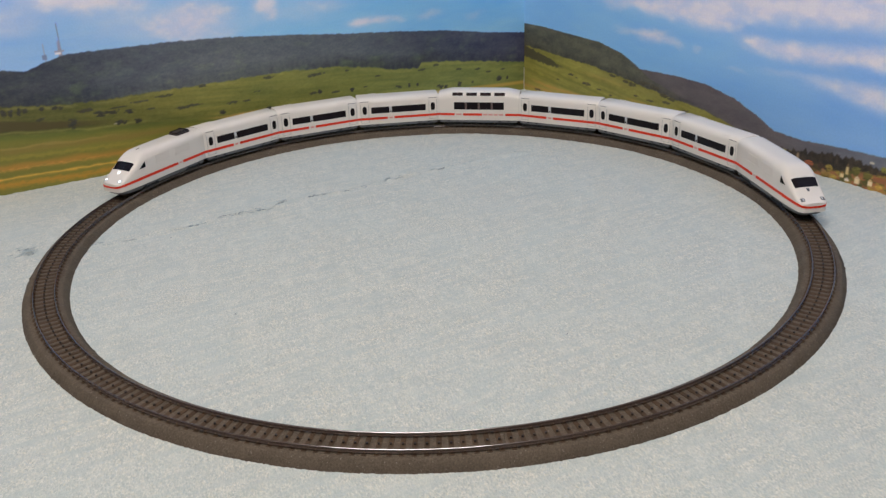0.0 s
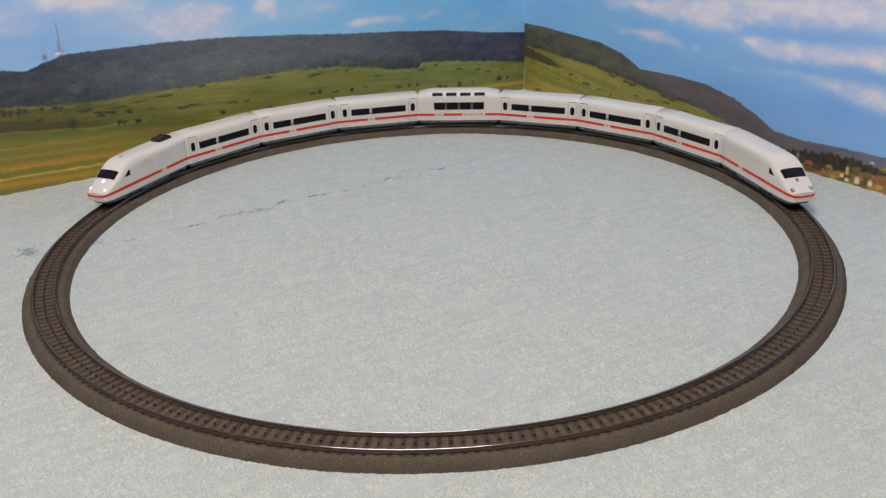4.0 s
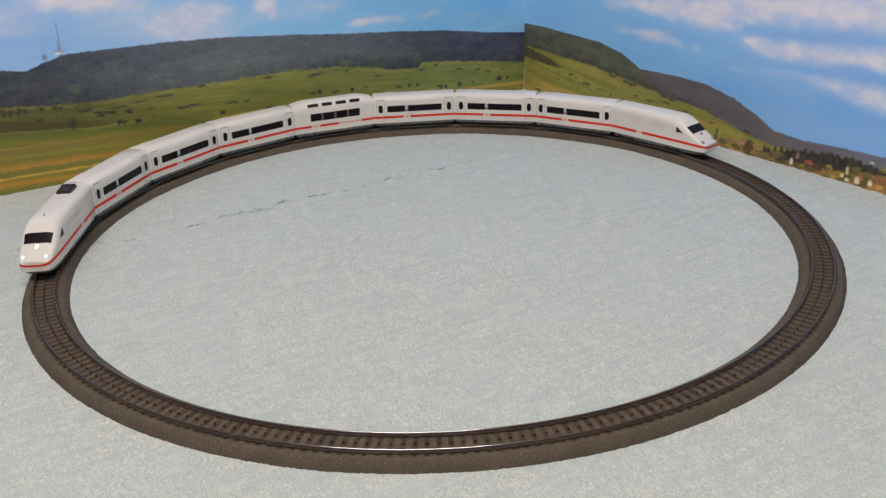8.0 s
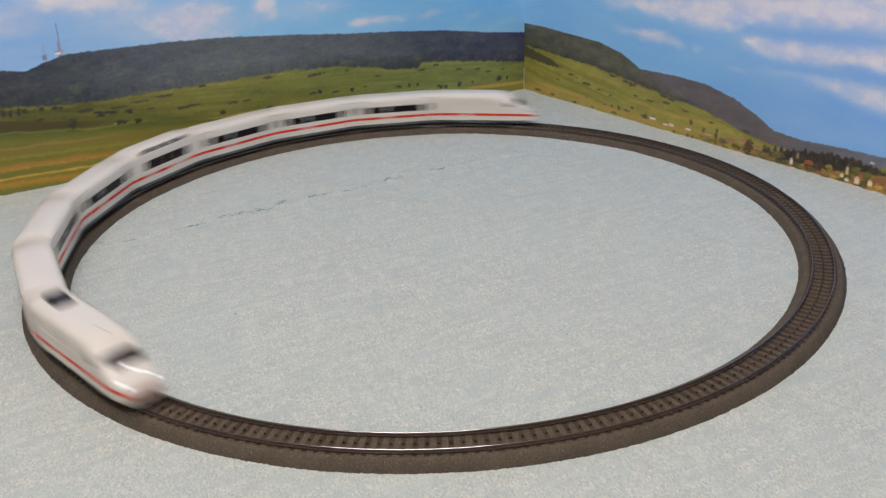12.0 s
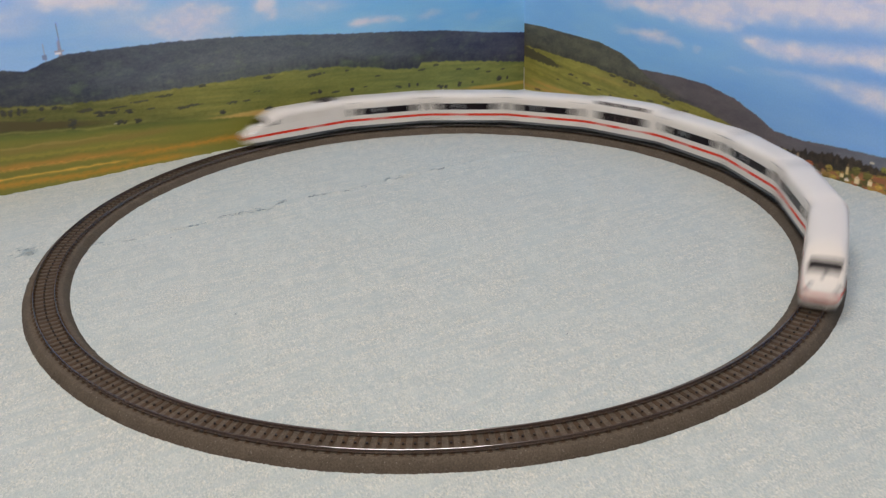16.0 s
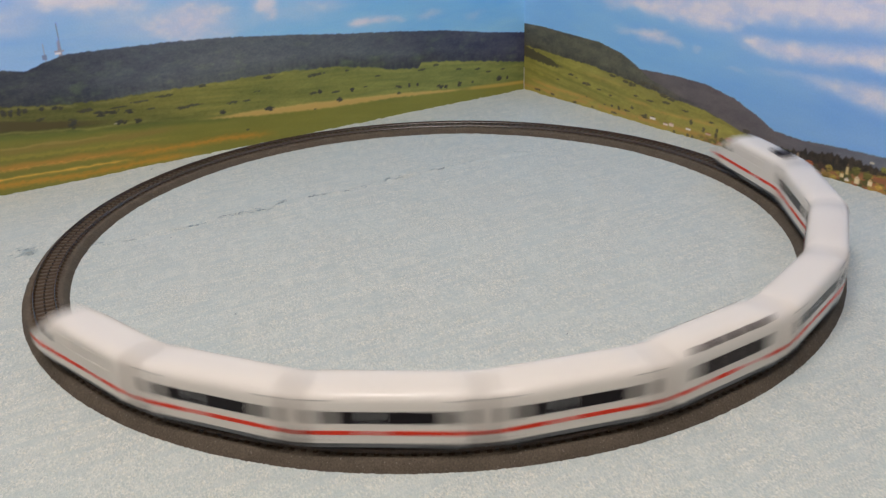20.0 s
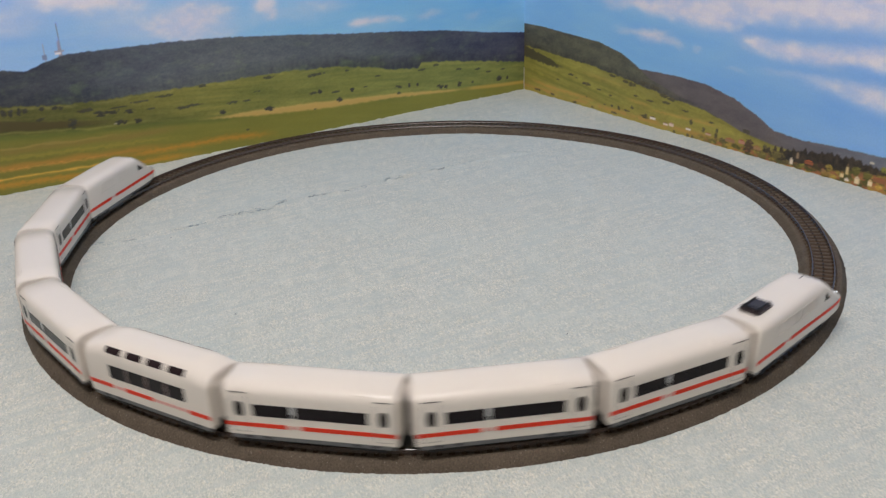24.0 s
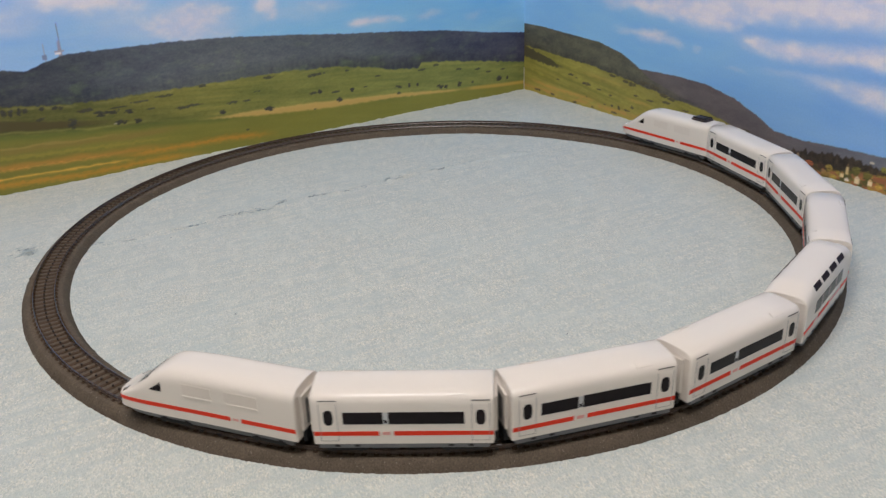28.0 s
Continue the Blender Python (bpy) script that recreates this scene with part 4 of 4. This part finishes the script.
# ---- vehicles: x forward, y to the middle of the circle, z above the rails ----
class Hull:
    """A body as sections along x: half width, shoulder height, roof height and squareness."""

    def __init__(self, width, shoulder, roof, square, skirt=0.008):
        self.width, self.shoulder, self.roof, self.square, self.skirt = width, shoulder, roof, square, skirt

    def side(self, x, z, sgn):
        w, zs, ht, n = self.width(x), self.shoulder(x), self.roof(x), self.square(x)
        if z <= zs:
            y = w * (1 - 0.035 * ((zs - z) / 0.022) ** 2)
        else:
            y = w * max(0.0, 1 - (min(z, ht) - zs) ** n / (ht - zs) ** n) ** (1 / n)
        return Vector((x, sgn * y, z))

    def over(self, x, deg):
        """Over the roof: 0 degrees at the shoulder on the +y side, 180 on the other."""
        w, zs, ht, n = self.width(x), self.shoulder(x), self.roof(x), self.square(x)
        c, s = math.cos(radians(deg)), math.sin(radians(deg))
        return Vector((x, math.copysign(abs(c) ** (2 / n), c) * w, zs + abs(s) ** (2 / n) * (ht - zs)))

    def deck(self, x, y):
        """The height of the roof or nose at x and y."""
        w, zs, ht, n = self.width(x), self.shoulder(x), self.roof(x), self.square(x)
        return Vector((x, y, zs + (ht - zs) * max(0.0, 1 - (abs(y) / w) ** n) ** (1 / n)))

    def section(self, x):
        zs = self.shoulder(x)
        up = [self.side(x, self.skirt + (zs - self.skirt) * k / 5, 1) for k in range(5)]
        top = [self.over(x, 180 * k / 36) for k in range(37)]
        down = [self.side(x, self.skirt + (zs - self.skirt) * k / 5, -1) for k in range(4, -1, -1)]
        return up + top + down

    def patch(self, x0, x1, z0, z1, sgn, off, nx=2, nz=4, thick=0.0005):
        """A thin plate that lies on the side."""
        return self.plate(lambda u, v: self.side(x0 + (x1 - x0) * u, z0 + (z1 - z0) * v, sgn), nx, nz, off, thick)

    def plate(self, f, nu, nv, off, thick=0.0005):
        outer, inner = [], []
        for i in range(nu + 1):
            ro, ri = [], []
            for j in range(nv + 1):
                u, v = i / nu, j / nv
                p = f(u, v)
                e = 0.004
                du = f(min(u + e, 1), v) - f(max(u - e, 0), v)
                dv = f(u, min(v + e, 1)) - f(u, max(v - e, 0))
                nrm = du.cross(dv)
                nrm = nrm.normalized() if nrm.length > 1e-12 else Vector((1, 0, 0))
                mid = Vector((min(p.x, 0.03), 0, 0.026))
                if nrm.dot(p - mid) < 0:
                    nrm = -nrm
                ro.append(p + nrm * off), ri.append(p + nrm * (off - thick))
            outer.append(ro), inner.append(ri)
        return slab(outer, inner)


def hull_mesh(h, xs):
    bm = bmesh.new()
    rows = [h.section(x) for x in xs]
    vs = sheet(bm, rows, closed=True)
    bm.faces.new(vs[0])
    bm.faces.new(list(reversed(vs[-1])))
    bmesh.ops.remove_doubles(bm, verts=bm.verts, dist=1e-6)
    return bm


def rounded_end(f, half, inset=0.0006, back=0.0009):
    """Draws the ends of a body in a little."""
    def g(x):
        k = max(0.0, abs(x) - (half - back)) / back
        return f(x) - inset * k * k
    return g


def oval(h, x, z, rx, rz, sgn, off):
    bm = bmesh.new()
    ring, n = [], 20
    for i in range(n):
        a = 2 * math.pi * i / n
        ex, ez = math.copysign(abs(math.cos(a)) ** 0.7, math.cos(a)), math.copysign(abs(math.sin(a)) ** 0.7, math.sin(a))
        p = h.side(x + rx * ex, z + rz * ez, sgn)
        ring.append(p)
    rows = [[p + Vector((0, -sgn * 0.0005, 0)) for p in ring], [p + Vector((0, sgn * off, 0)) for p in ring]]
    vs = sheet(bm, rows, closed=True)
    bm.faces.new(vs[1])
    bm.faces.new(list(reversed(vs[0])))
    return bm


def outline(h, x0, x1, z0, z1, sgn, off, w):
    """A thin rectangular seam."""
    bm = bmesh.new()
    for a, b, c, d, nz in ((x0, x0 + w, z0, z1, 8), (x1 - w, x1, z0, z1, 8), (x0 + w, x1 - w, z0, z0 + w, 1), (x0 + w, x1 - w, z1 - w, z1, 1)):
        rows = [[h.side(x, c + (d - c) * j / nz, sgn) + Vector((0, sgn * off, 0)) for j in range(nz + 1)] for x in (a, b)]
        back = [[p - Vector((0, sgn * 0.0004, 0)) for p in row] for row in rows]
        piece = slab(rows, back)
        me = bpy.data.meshes.new("tmp")
        piece.to_mesh(me), piece.free()
        bm.from_mesh(me)
        bpy.data.meshes.remove(me)
    return bm


def running_gear(ob, at, nose=0.0):
    """Two bogies with wheels."""
    for x in at:
        bogie = part("bogie", boxed(x - 0.0135, x + 0.0135, -0.0075, 0.0075, 0.0028, 0.0085, bevel=0.0008), UNDER, ob)
        for sx in (-0.0085, 0.0085):
            part("axle", cylinder(bmesh.new(), Matrix.Translation((x + sx, 0, 0.0048)) @ pose(0, 0, 0, 90), 0.0009, 0.018, 8), UNDER, bogie)
            for sy in (-1, 1):
                bm = bmesh.new()
                cylinder(bm, Matrix.Translation((x + sx, sy * 0.0090, 0.0048)) @ pose(0, 0, 0, 90), 0.0048, 0.0022, 20)
                cylinder(bm, Matrix.Translation((x + sx, sy * 0.0077, 0.0048)) @ pose(0, 0, 0, 90), 0.0054, 0.0006, 20)
                part("wheel", bm, WHEEL, bogie)
        for sy in (-1, 1):
            bm = boxed(x - 0.0125, x + 0.0125, min(sy * 0.0112, sy * 0.0146), max(sy * 0.0112, sy * 0.0146), 0.0022, 0.0056, bevel=0.0006)
            for sx in (-0.0085, 0.0085):
                cylinder(bm, Matrix.Translation((x + sx, sy * 0.0144, 0.0042)) @ pose(0, 0, 0, 90), 0.0020, 0.0012, 12)
            box(bm, x - 0.0125, x + 0.0125, min(sy * 0.006, sy * 0.012), max(sy * 0.006, sy * 0.012), 0.0058, 0.0066)
            part("side_frame", bm, UNDER, bogie)


def gangway(ob, x, fwd):
    """The pale plastic passage and the coupling at an end."""
    a, b = sorted((x, x + fwd * 0.0003))
    # end wall greyed to carry its shade
    part("end_wall", boxed(a, b, -0.0148, 0.0148, 0.0095, 0.0390, bevel=0.0001), SHADED_WHITE, ob, "white end wall, greyed for its shade")
    a, b = sorted((x, x + fwd * 0.0021))
    part("gangway", boxed(a, b, -0.0112, 0.0112, 0.0125, 0.0385, bevel=0.0009), WHITE, ob, "white plastic gangway")
    # added dark block: stands for the shade in the gap
    a, b = sorted((x, x + fwd * 0.0024))
    part("bellows", boxed(a, b, -0.0060, 0.0060, 0.0150, 0.0340, bevel=0.0004), GAP_SHADE, ob, "dark block added to shade the gap between cars")
    part("buffer_beam", boxed(a, b, -0.0090, 0.0090, 0.0042, 0.0130, bevel=0.0004), UNDER, ob)
    a, b = sorted((x - fwd * 0.012, x + fwd * 0.0008))
    part("coupling", boxed(a, b, -0.0026, 0.0026, 0.0022, 0.0050, bevel=0.0005), UNDER, ob)


def flank(h, ob, sgn, stripes, logo, words=()):
    for a, b in stripes:
        part("stripe", h.patch(a, b, 0.0143, 0.0174, sgn, 0.00022, 1, 2), RED, ob, "red printed stripe")
    for a, b in [logo, *words]:
        part("marking", h.patch(a, b, 0.0147, 0.0170, sgn, 0.0002, 1, 1), PINK, ob, "faint printed mark")


def coach():
    half = 0.0545
    one = lambda v: (lambda x: v)
    h = Hull(rounded_end(one(0.0165), half), one(0.0335), rounded_end(one(0.0437), half), one(3.4))
    ob = thing("passenger_coach", pose(0, 0, 0), "white model passenger coach with dark windows and a red stripe", "train car", "coaches of the train")
    xs = [-half, -half + 0.0003, -half + 0.0009, -0.03, 0, 0.03, half - 0.0009, half - 0.0003, half]
    part("body", hull_mesh(h, xs), WHITE, ob, "glossy white plastic body")
    for sgn in (-1, 1):
        f = 1 if sgn < 0 else -1   # each side reads the same from outside
        for a, b in ((-0.0360, -0.0119), (-0.0086, 0.0368)):
            part("window_band", h.patch(*sorted((f * a, f * b)), 0.0226, 0.0311, sgn, 0.00012, 2, 4), GLASS, ob, "dark window band")
        part("display", h.patch(*sorted((f * -0.0117, f * -0.0088)), 0.0228, 0.0309, sgn, 0.00010, 1, 3), PALE_GREY, ob)
        part("display_screen", h.patch(*sorted((f * -0.0112, f * -0.0094)), 0.0234, 0.0256, sgn, 0.00025, 1, 2), GLASS, ob)
        for a, b in ((-0.0502, -0.0392), (0.0410, 0.0520)):
            a, b = sorted((f * a, f * b))
            door = part("door", h.patch(a + 0.0004, b - 0.0004, 0.0107, 0.0386, sgn, 0.00008, 1, 10), WHITE, ob)
            part("door_window", oval(h, (a + b) / 2, 0.0273, 0.0029, 0.0054, sgn, 0.0002), GLASS, door, "dark oval window")
            part("door_seam", outline(h, a, b, 0.0103, 0.0390, sgn, 0.00012, 0.0004), SEAM, door, "grey seam")
            part("gutter", h.patch(a, b, 0.0386, 0.0391, sgn, 0.0003, 1, 1), DARK_SEAM, door)
        flank(h, ob, sgn, [tuple(sorted((f * a, f * b))) for a, b in ((-0.0540, -0.0146), (-0.0056, 0.0540))], tuple(sorted((f * -0.0125, f * -0.0078))))
        a, b = sorted((f * 0.0275, f * 0.0385))
        part("roof_box", h.plate(lambda u, v: h.over(a + (b - a) * u, (40 + 24 * v) if sgn > 0 else (140 - 24 * v)), 2, 5, 0.0004, 0.0012), WHITE, ob)
    part("underframe", boxed(-0.0505, 0.0505, -0.0138, 0.0138, 0.0036, 0.0064, bevel=0.0006), UNDER, ob)
    part("skirt", boxed(-0.0520, 0.0520, -0.0156, 0.0156, 0.0046, 0.0088, bevel=0.0006), SKIRT, ob, "grey plastic skirt")
    for sgn in (-1, 1):
        for x in (-0.0405, -0.0285, 0.0285, 0.0405):
            part("vent", boxed(x - 0.0016, x + 0.0016, *sorted((sgn * 0.0150, sgn * 0.0159)), 0.0060, 0.0076, bevel=0.0002), UNDER, ob, "black notch in the skirt")
    for sgn in (-1, 1):
        for x in (-0.012, 0.010):
            part("equipment_box", boxed(x - 0.008, x + 0.008, *sorted((sgn * 0.0130, sgn * 0.0148)), 0.0034, 0.0050, bevel=0.0004), UNDER, ob)
    running_gear(ob, (-0.035, 0.035))
    gangway(ob, half, 1), gangway(ob, -half, -1)
    return ob


def dining_coach():
    half = 0.0545
    one = lambda v: (lambda x: v)
    top = lambda x: 0.0437 + 0.0036 * max(0.0, min(1.0, (half - 0.0006 - abs(x)) / 0.0160))
    h = Hull(rounded_end(one(0.0165), half), one(0.0335), rounded_end(top, half), one(3.0))
    ob = thing("dining_coach", pose(0, 0, 0), "white model dining coach with raised roof and roof windows", "train car", "coaches of the train")
    xs = [-half, -half + 0.0003, -half + 0.0009] + [-0.052 + 0.104 * k / 26 for k in range(27)] + [half - 0.0009, half - 0.0003, half]
    part("body", hull_mesh(h, xs), WHITE, ob, "glossy white plastic body")
    for sgn in (-1, 1):
        f = 1 if sgn < 0 else -1
        for k in range(4):
            a = -0.0325 + k * 0.0174
            part("window_band", h.patch(*sorted((f * a, f * (a + 0.0146))), 0.0226, 0.0325, sgn, 0.00012, 2, 4), GLASS, ob, "dark window pane")
            if k < 3:
                part("window_post", h.patch(*sorted((f * (a + 0.0146), f * (a + 0.0174))), 0.0226, 0.0325, sgn, 0.00010, 1, 4), BROWN_PANE, ob, "dark brown window post")
            x0, x1 = sorted((f * (-0.0345 + k * 0.0187), f * (-0.0345 + k * 0.0187 + 0.0140)))
            part("roof_window", h.patch(x0, x1, 0.0410, 0.0446, sgn, 0.00018, 2, 6), ROOF_GLASS, ob, "dark roof window")
        flank(h, ob, sgn, [tuple(sorted((f * a, f * b))) for a, b in ((-0.0540, -0.0320), (-0.0205, 0.0050), (0.0360, 0.0540))], tuple(sorted((f * -0.0300, f * -0.0225))),
              [tuple(sorted((f * a, f * (a + 0.0058)))) for a in (0.0065, 0.0135, 0.0205, 0.0275)])
    part("underframe", boxed(-0.0505, 0.0505, -0.0138, 0.0138, 0.0036, 0.0064, bevel=0.0006), UNDER, ob)
    part("skirt", boxed(-0.0520, 0.0520, -0.0156, 0.0156, 0.0046, 0.0088, bevel=0.0006), SKIRT, ob, "grey plastic skirt")
    for sgn in (-1, 1):
        for x in (-0.0405, -0.0285, 0.0285, 0.0405):
            part("vent", boxed(x - 0.0016, x + 0.0016, *sorted((sgn * 0.0150, sgn * 0.0159)), 0.0060, 0.0076, bevel=0.0002), UNDER, ob, "black notch in the skirt")
    for sgn in (-1, 1):
        part("equipment_box", boxed(-0.018, 0.018, *sorted((sgn * 0.0130, sgn * 0.0148)), 0.0034, 0.0050, bevel=0.0004), UNDER, ob)
    running_gear(ob, (-0.035, 0.035))
    gangway(ob, half, 1), gangway(ob, -half, -1)
    return ob


NOSE, TAIL, BEND = 0.0806, -0.0545, 0.048
ROOF = [(-0.055, 0.0437), (0.032, 0.0437), (0.040, 0.0428), (0.046, 0.0401), (0.052, 0.0354), (0.060, 0.0290), (0.068, 0.0234), (0.075, 0.0192), (0.080, 0.0174), (0.082, 0.0171)]


def smooth_roof(x):
    return sum(curve_value(ROOF, x + o) for o in (-0.004, -0.002, 0.0, 0.002, 0.004)) / 5


def power_car(leading):
    m = 7.0

    def width(x):
        s = max(0.0, min(1.0, (x - BEND) / (NOSE - BEND)))
        return (0.0165 - 0.0024 * s ** 1.6) * max(0.0, 1 - s ** m) ** (1 / m)

    base = lambda x: 0.0165 - 0.0006 * (max(0.0, TAIL + 0.0009 - x) / 0.0009) ** 2 if x < 0 else width(x)
    shoulder = lambda x: 0.0335 - 0.0210 * max(0.0, min(1.0, (x - 0.012) / (NOSE - 0.012))) ** 1.15
    square = lambda x: 3.4 + 1.2 * max(0.0, min(1.0, (x - 0.03) / 0.04))
    h = Hull(base, shoulder, smooth_roof, square)
    label = ("white model power car with lit headlights and black roof gear" if leading else "white model power car with unlit headlights at the rear end")
    ob = thing("power_car", pose(0, 0, 0), label, "locomotive", "power cars of the train")
    xs = [TAIL, TAIL + 0.0003, TAIL + 0.0009, -0.03, -0.005] + [0.008 + 0.04 * k / 16 for k in range(17)]
    xs += [BEND + (NOSE - BEND) * (1 - (1 - k / 40) ** 3) for k in range(1, 41)]
    part("body", hull_mesh(h, xs), WHITE, ob, "glossy white plastic body with sloping nose", True, 55)

    def along(k):
        return BEND + (NOSE - BEND) * (1 - (1 - k) ** 3)

    for sgn in (-1, 1):
        f = 1 if sgn < 0 else -1
        gap = (-0.0160, -0.0080)
        part("stripe", h.patch(TAIL + 0.0005, gap[0], 0.0143, 0.0174, sgn, 0.00022, 1, 2), RED, ob, "red printed stripe")
        part("stripe", h.patch(gap[1], BEND, 0.0143, 0.0174, sgn, 0.00012, 2, 2), RED, ob, "red printed stripe")
        part("stripe", h.plate(lambda u, v: h.side(along(u), 0.0143 - 0.0020 * u + (0.0031 - 0.0011 * u) * v, sgn), 30, 2, 0.00015), RED, ob, "red printed stripe")
        part("marking", h.patch(gap[0] + 0.002, gap[1] - 0.0016, 0.0150, 0.0167, sgn, 0.0001, 1, 1), PINK, ob, "faint printed mark")
        # triangular cab window
        a, b, z0, z1 = 0.0415, 0.0505, 0.0268, 0.0333
        part("side_window", h.plate(lambda u, v: h.side(b + (a - b) * u, z0 + (z1 - z0) * v * (0.02 + 0.98 * u), sgn), 6, 4, 0.0003), GLASS, ob, "dark triangular cab window")
        # two shallow grille panels on the side, recess shade put into their colour
        for x0, x1, zt in ((-0.029, -0.006, 0.0352), (0.004, 0.025, 0.0350)):
            part("grille", h.patch(x0, x1, 0.0268, zt, sgn, 0.00016, 4, 6), SHADED_WHITE, ob, "shallow grille panel, greyed for its recess shade")
            part("grille_lip", h.patch(x0, x1, 0.0262, 0.0272, sgn, 0.0005, 4, 1), WHITE, ob)
            part("grille_shade", h.patch(x0, x1, zt + 0.0001, zt + 0.0004, sgn, 0.00016, 4, 1), SHADED_WHITE, ob)
        # headlights on the nose
        part("headlight", h.plate(lambda u, v: h.deck(0.0730 + 0.0038 * u, sgn * (0.0082 + 0.0040 * v)), 3, 3, 0.0002), HALO if leading else LENS, ob,
             "headlight glass, paled for the lamp's glow" if leading else "dark unlit headlight")
        part("lamp_core", h.plate(lambda u, v: h.deck(0.0736 + 0.0024 * u, sgn * (0.0088 + (0.0024 if leading else 0.0013) * v)), 2, 2, 0.0004), LIT if leading else PALE_GREY, ob,
             "bright white lamp" if leading else "small pale spot on the unlit headlight")
    part("windscreen", h.plate(lambda u, v: h.deck(0.0534 + 0.0088 * u, (0.0126 - 0.0006 * u) * (2 * v - 1)), 6, 16, 0.00025), GLASS, ob, "dark sloping windscreen")
    part("top_light", h.plate(lambda u, v: h.deck(0.0636 + 0.0030 * u, (0.0016 - 0.0006 * u) * (2 * v - 1)), 2, 2, 0.0002), LIT if leading else LENS, ob, "small top headlight")
    # dark skirt under the nose
    bm = bmesh.new()
    ks = [BEND + (NOSE - BEND) * (1 - (1 - k / 24) ** 3) for k in range(25)]
    plan = [(x, h.width(x)) for x in [TAIL + 0.004] + ks]
    ring = [(x, w) for x, w in plan] + [(x, -w) for x, w in reversed(plan[:-1])]
    rows = [[(x if x < BEND else BEND + (x - BEND) * (0.90 - 0.08 * k), y * (0.92 - 0.06 * k), 0.0086 - 0.0048 * k) for x, y in ring] for k in (0.0, 0.6, 1.0)]
    vs = sheet(bm, rows, closed=True)
    bm.faces.new(list(reversed(vs[-1])))
    bm.faces.new(vs[0])
    part("underframe", bm, SKIRT, ob, "dark grey plastic skirt", True, 50)
    running_gear(ob, (-0.033, 0.036))
    gangway(ob, TAIL, -1)
    if leading:
        bm = boxed(-0.043, -0.022, -0.0074, 0.0074, 0.0425, 0.0466, bevel=0.0013)
        gear = part("pantograph_well", bm, PANTO, ob, "black folded pantograph on its base")
        for y in (-0.005, 0.005):
            part("arm", boxed(-0.0415, -0.0235, y - 0.0006, y + 0.0006, 0.0466, 0.0471), UNDER, gear)
        part("collector", boxed(-0.0405, -0.0380, -0.0068, 0.0068, 0.0468, 0.0474), UNDER, gear)
        part("antenna", boxed(0.0310, 0.0360, -0.0004, 0.0004, 0.0425, 0.0439, bevel=0.0001), PANTO, ob, "thin dark antenna on the roof")
    return ob


lead = power_car(True)
tail = power_car(False)
diner = dining_coach()
coaches = [coach()]
for i in range(5):
    coaches.append(copy_thing(coaches[0], pose(0, 0, 0)))

# order from the middle: place in the train, vehicle, turned about
TRAIN = [(4, lead, 0), (-4, tail, 180), (0, diner, 0)] + [(k, c, 0) for k, c in zip((3, 2, 1, -1, -2, -3), coaches)]


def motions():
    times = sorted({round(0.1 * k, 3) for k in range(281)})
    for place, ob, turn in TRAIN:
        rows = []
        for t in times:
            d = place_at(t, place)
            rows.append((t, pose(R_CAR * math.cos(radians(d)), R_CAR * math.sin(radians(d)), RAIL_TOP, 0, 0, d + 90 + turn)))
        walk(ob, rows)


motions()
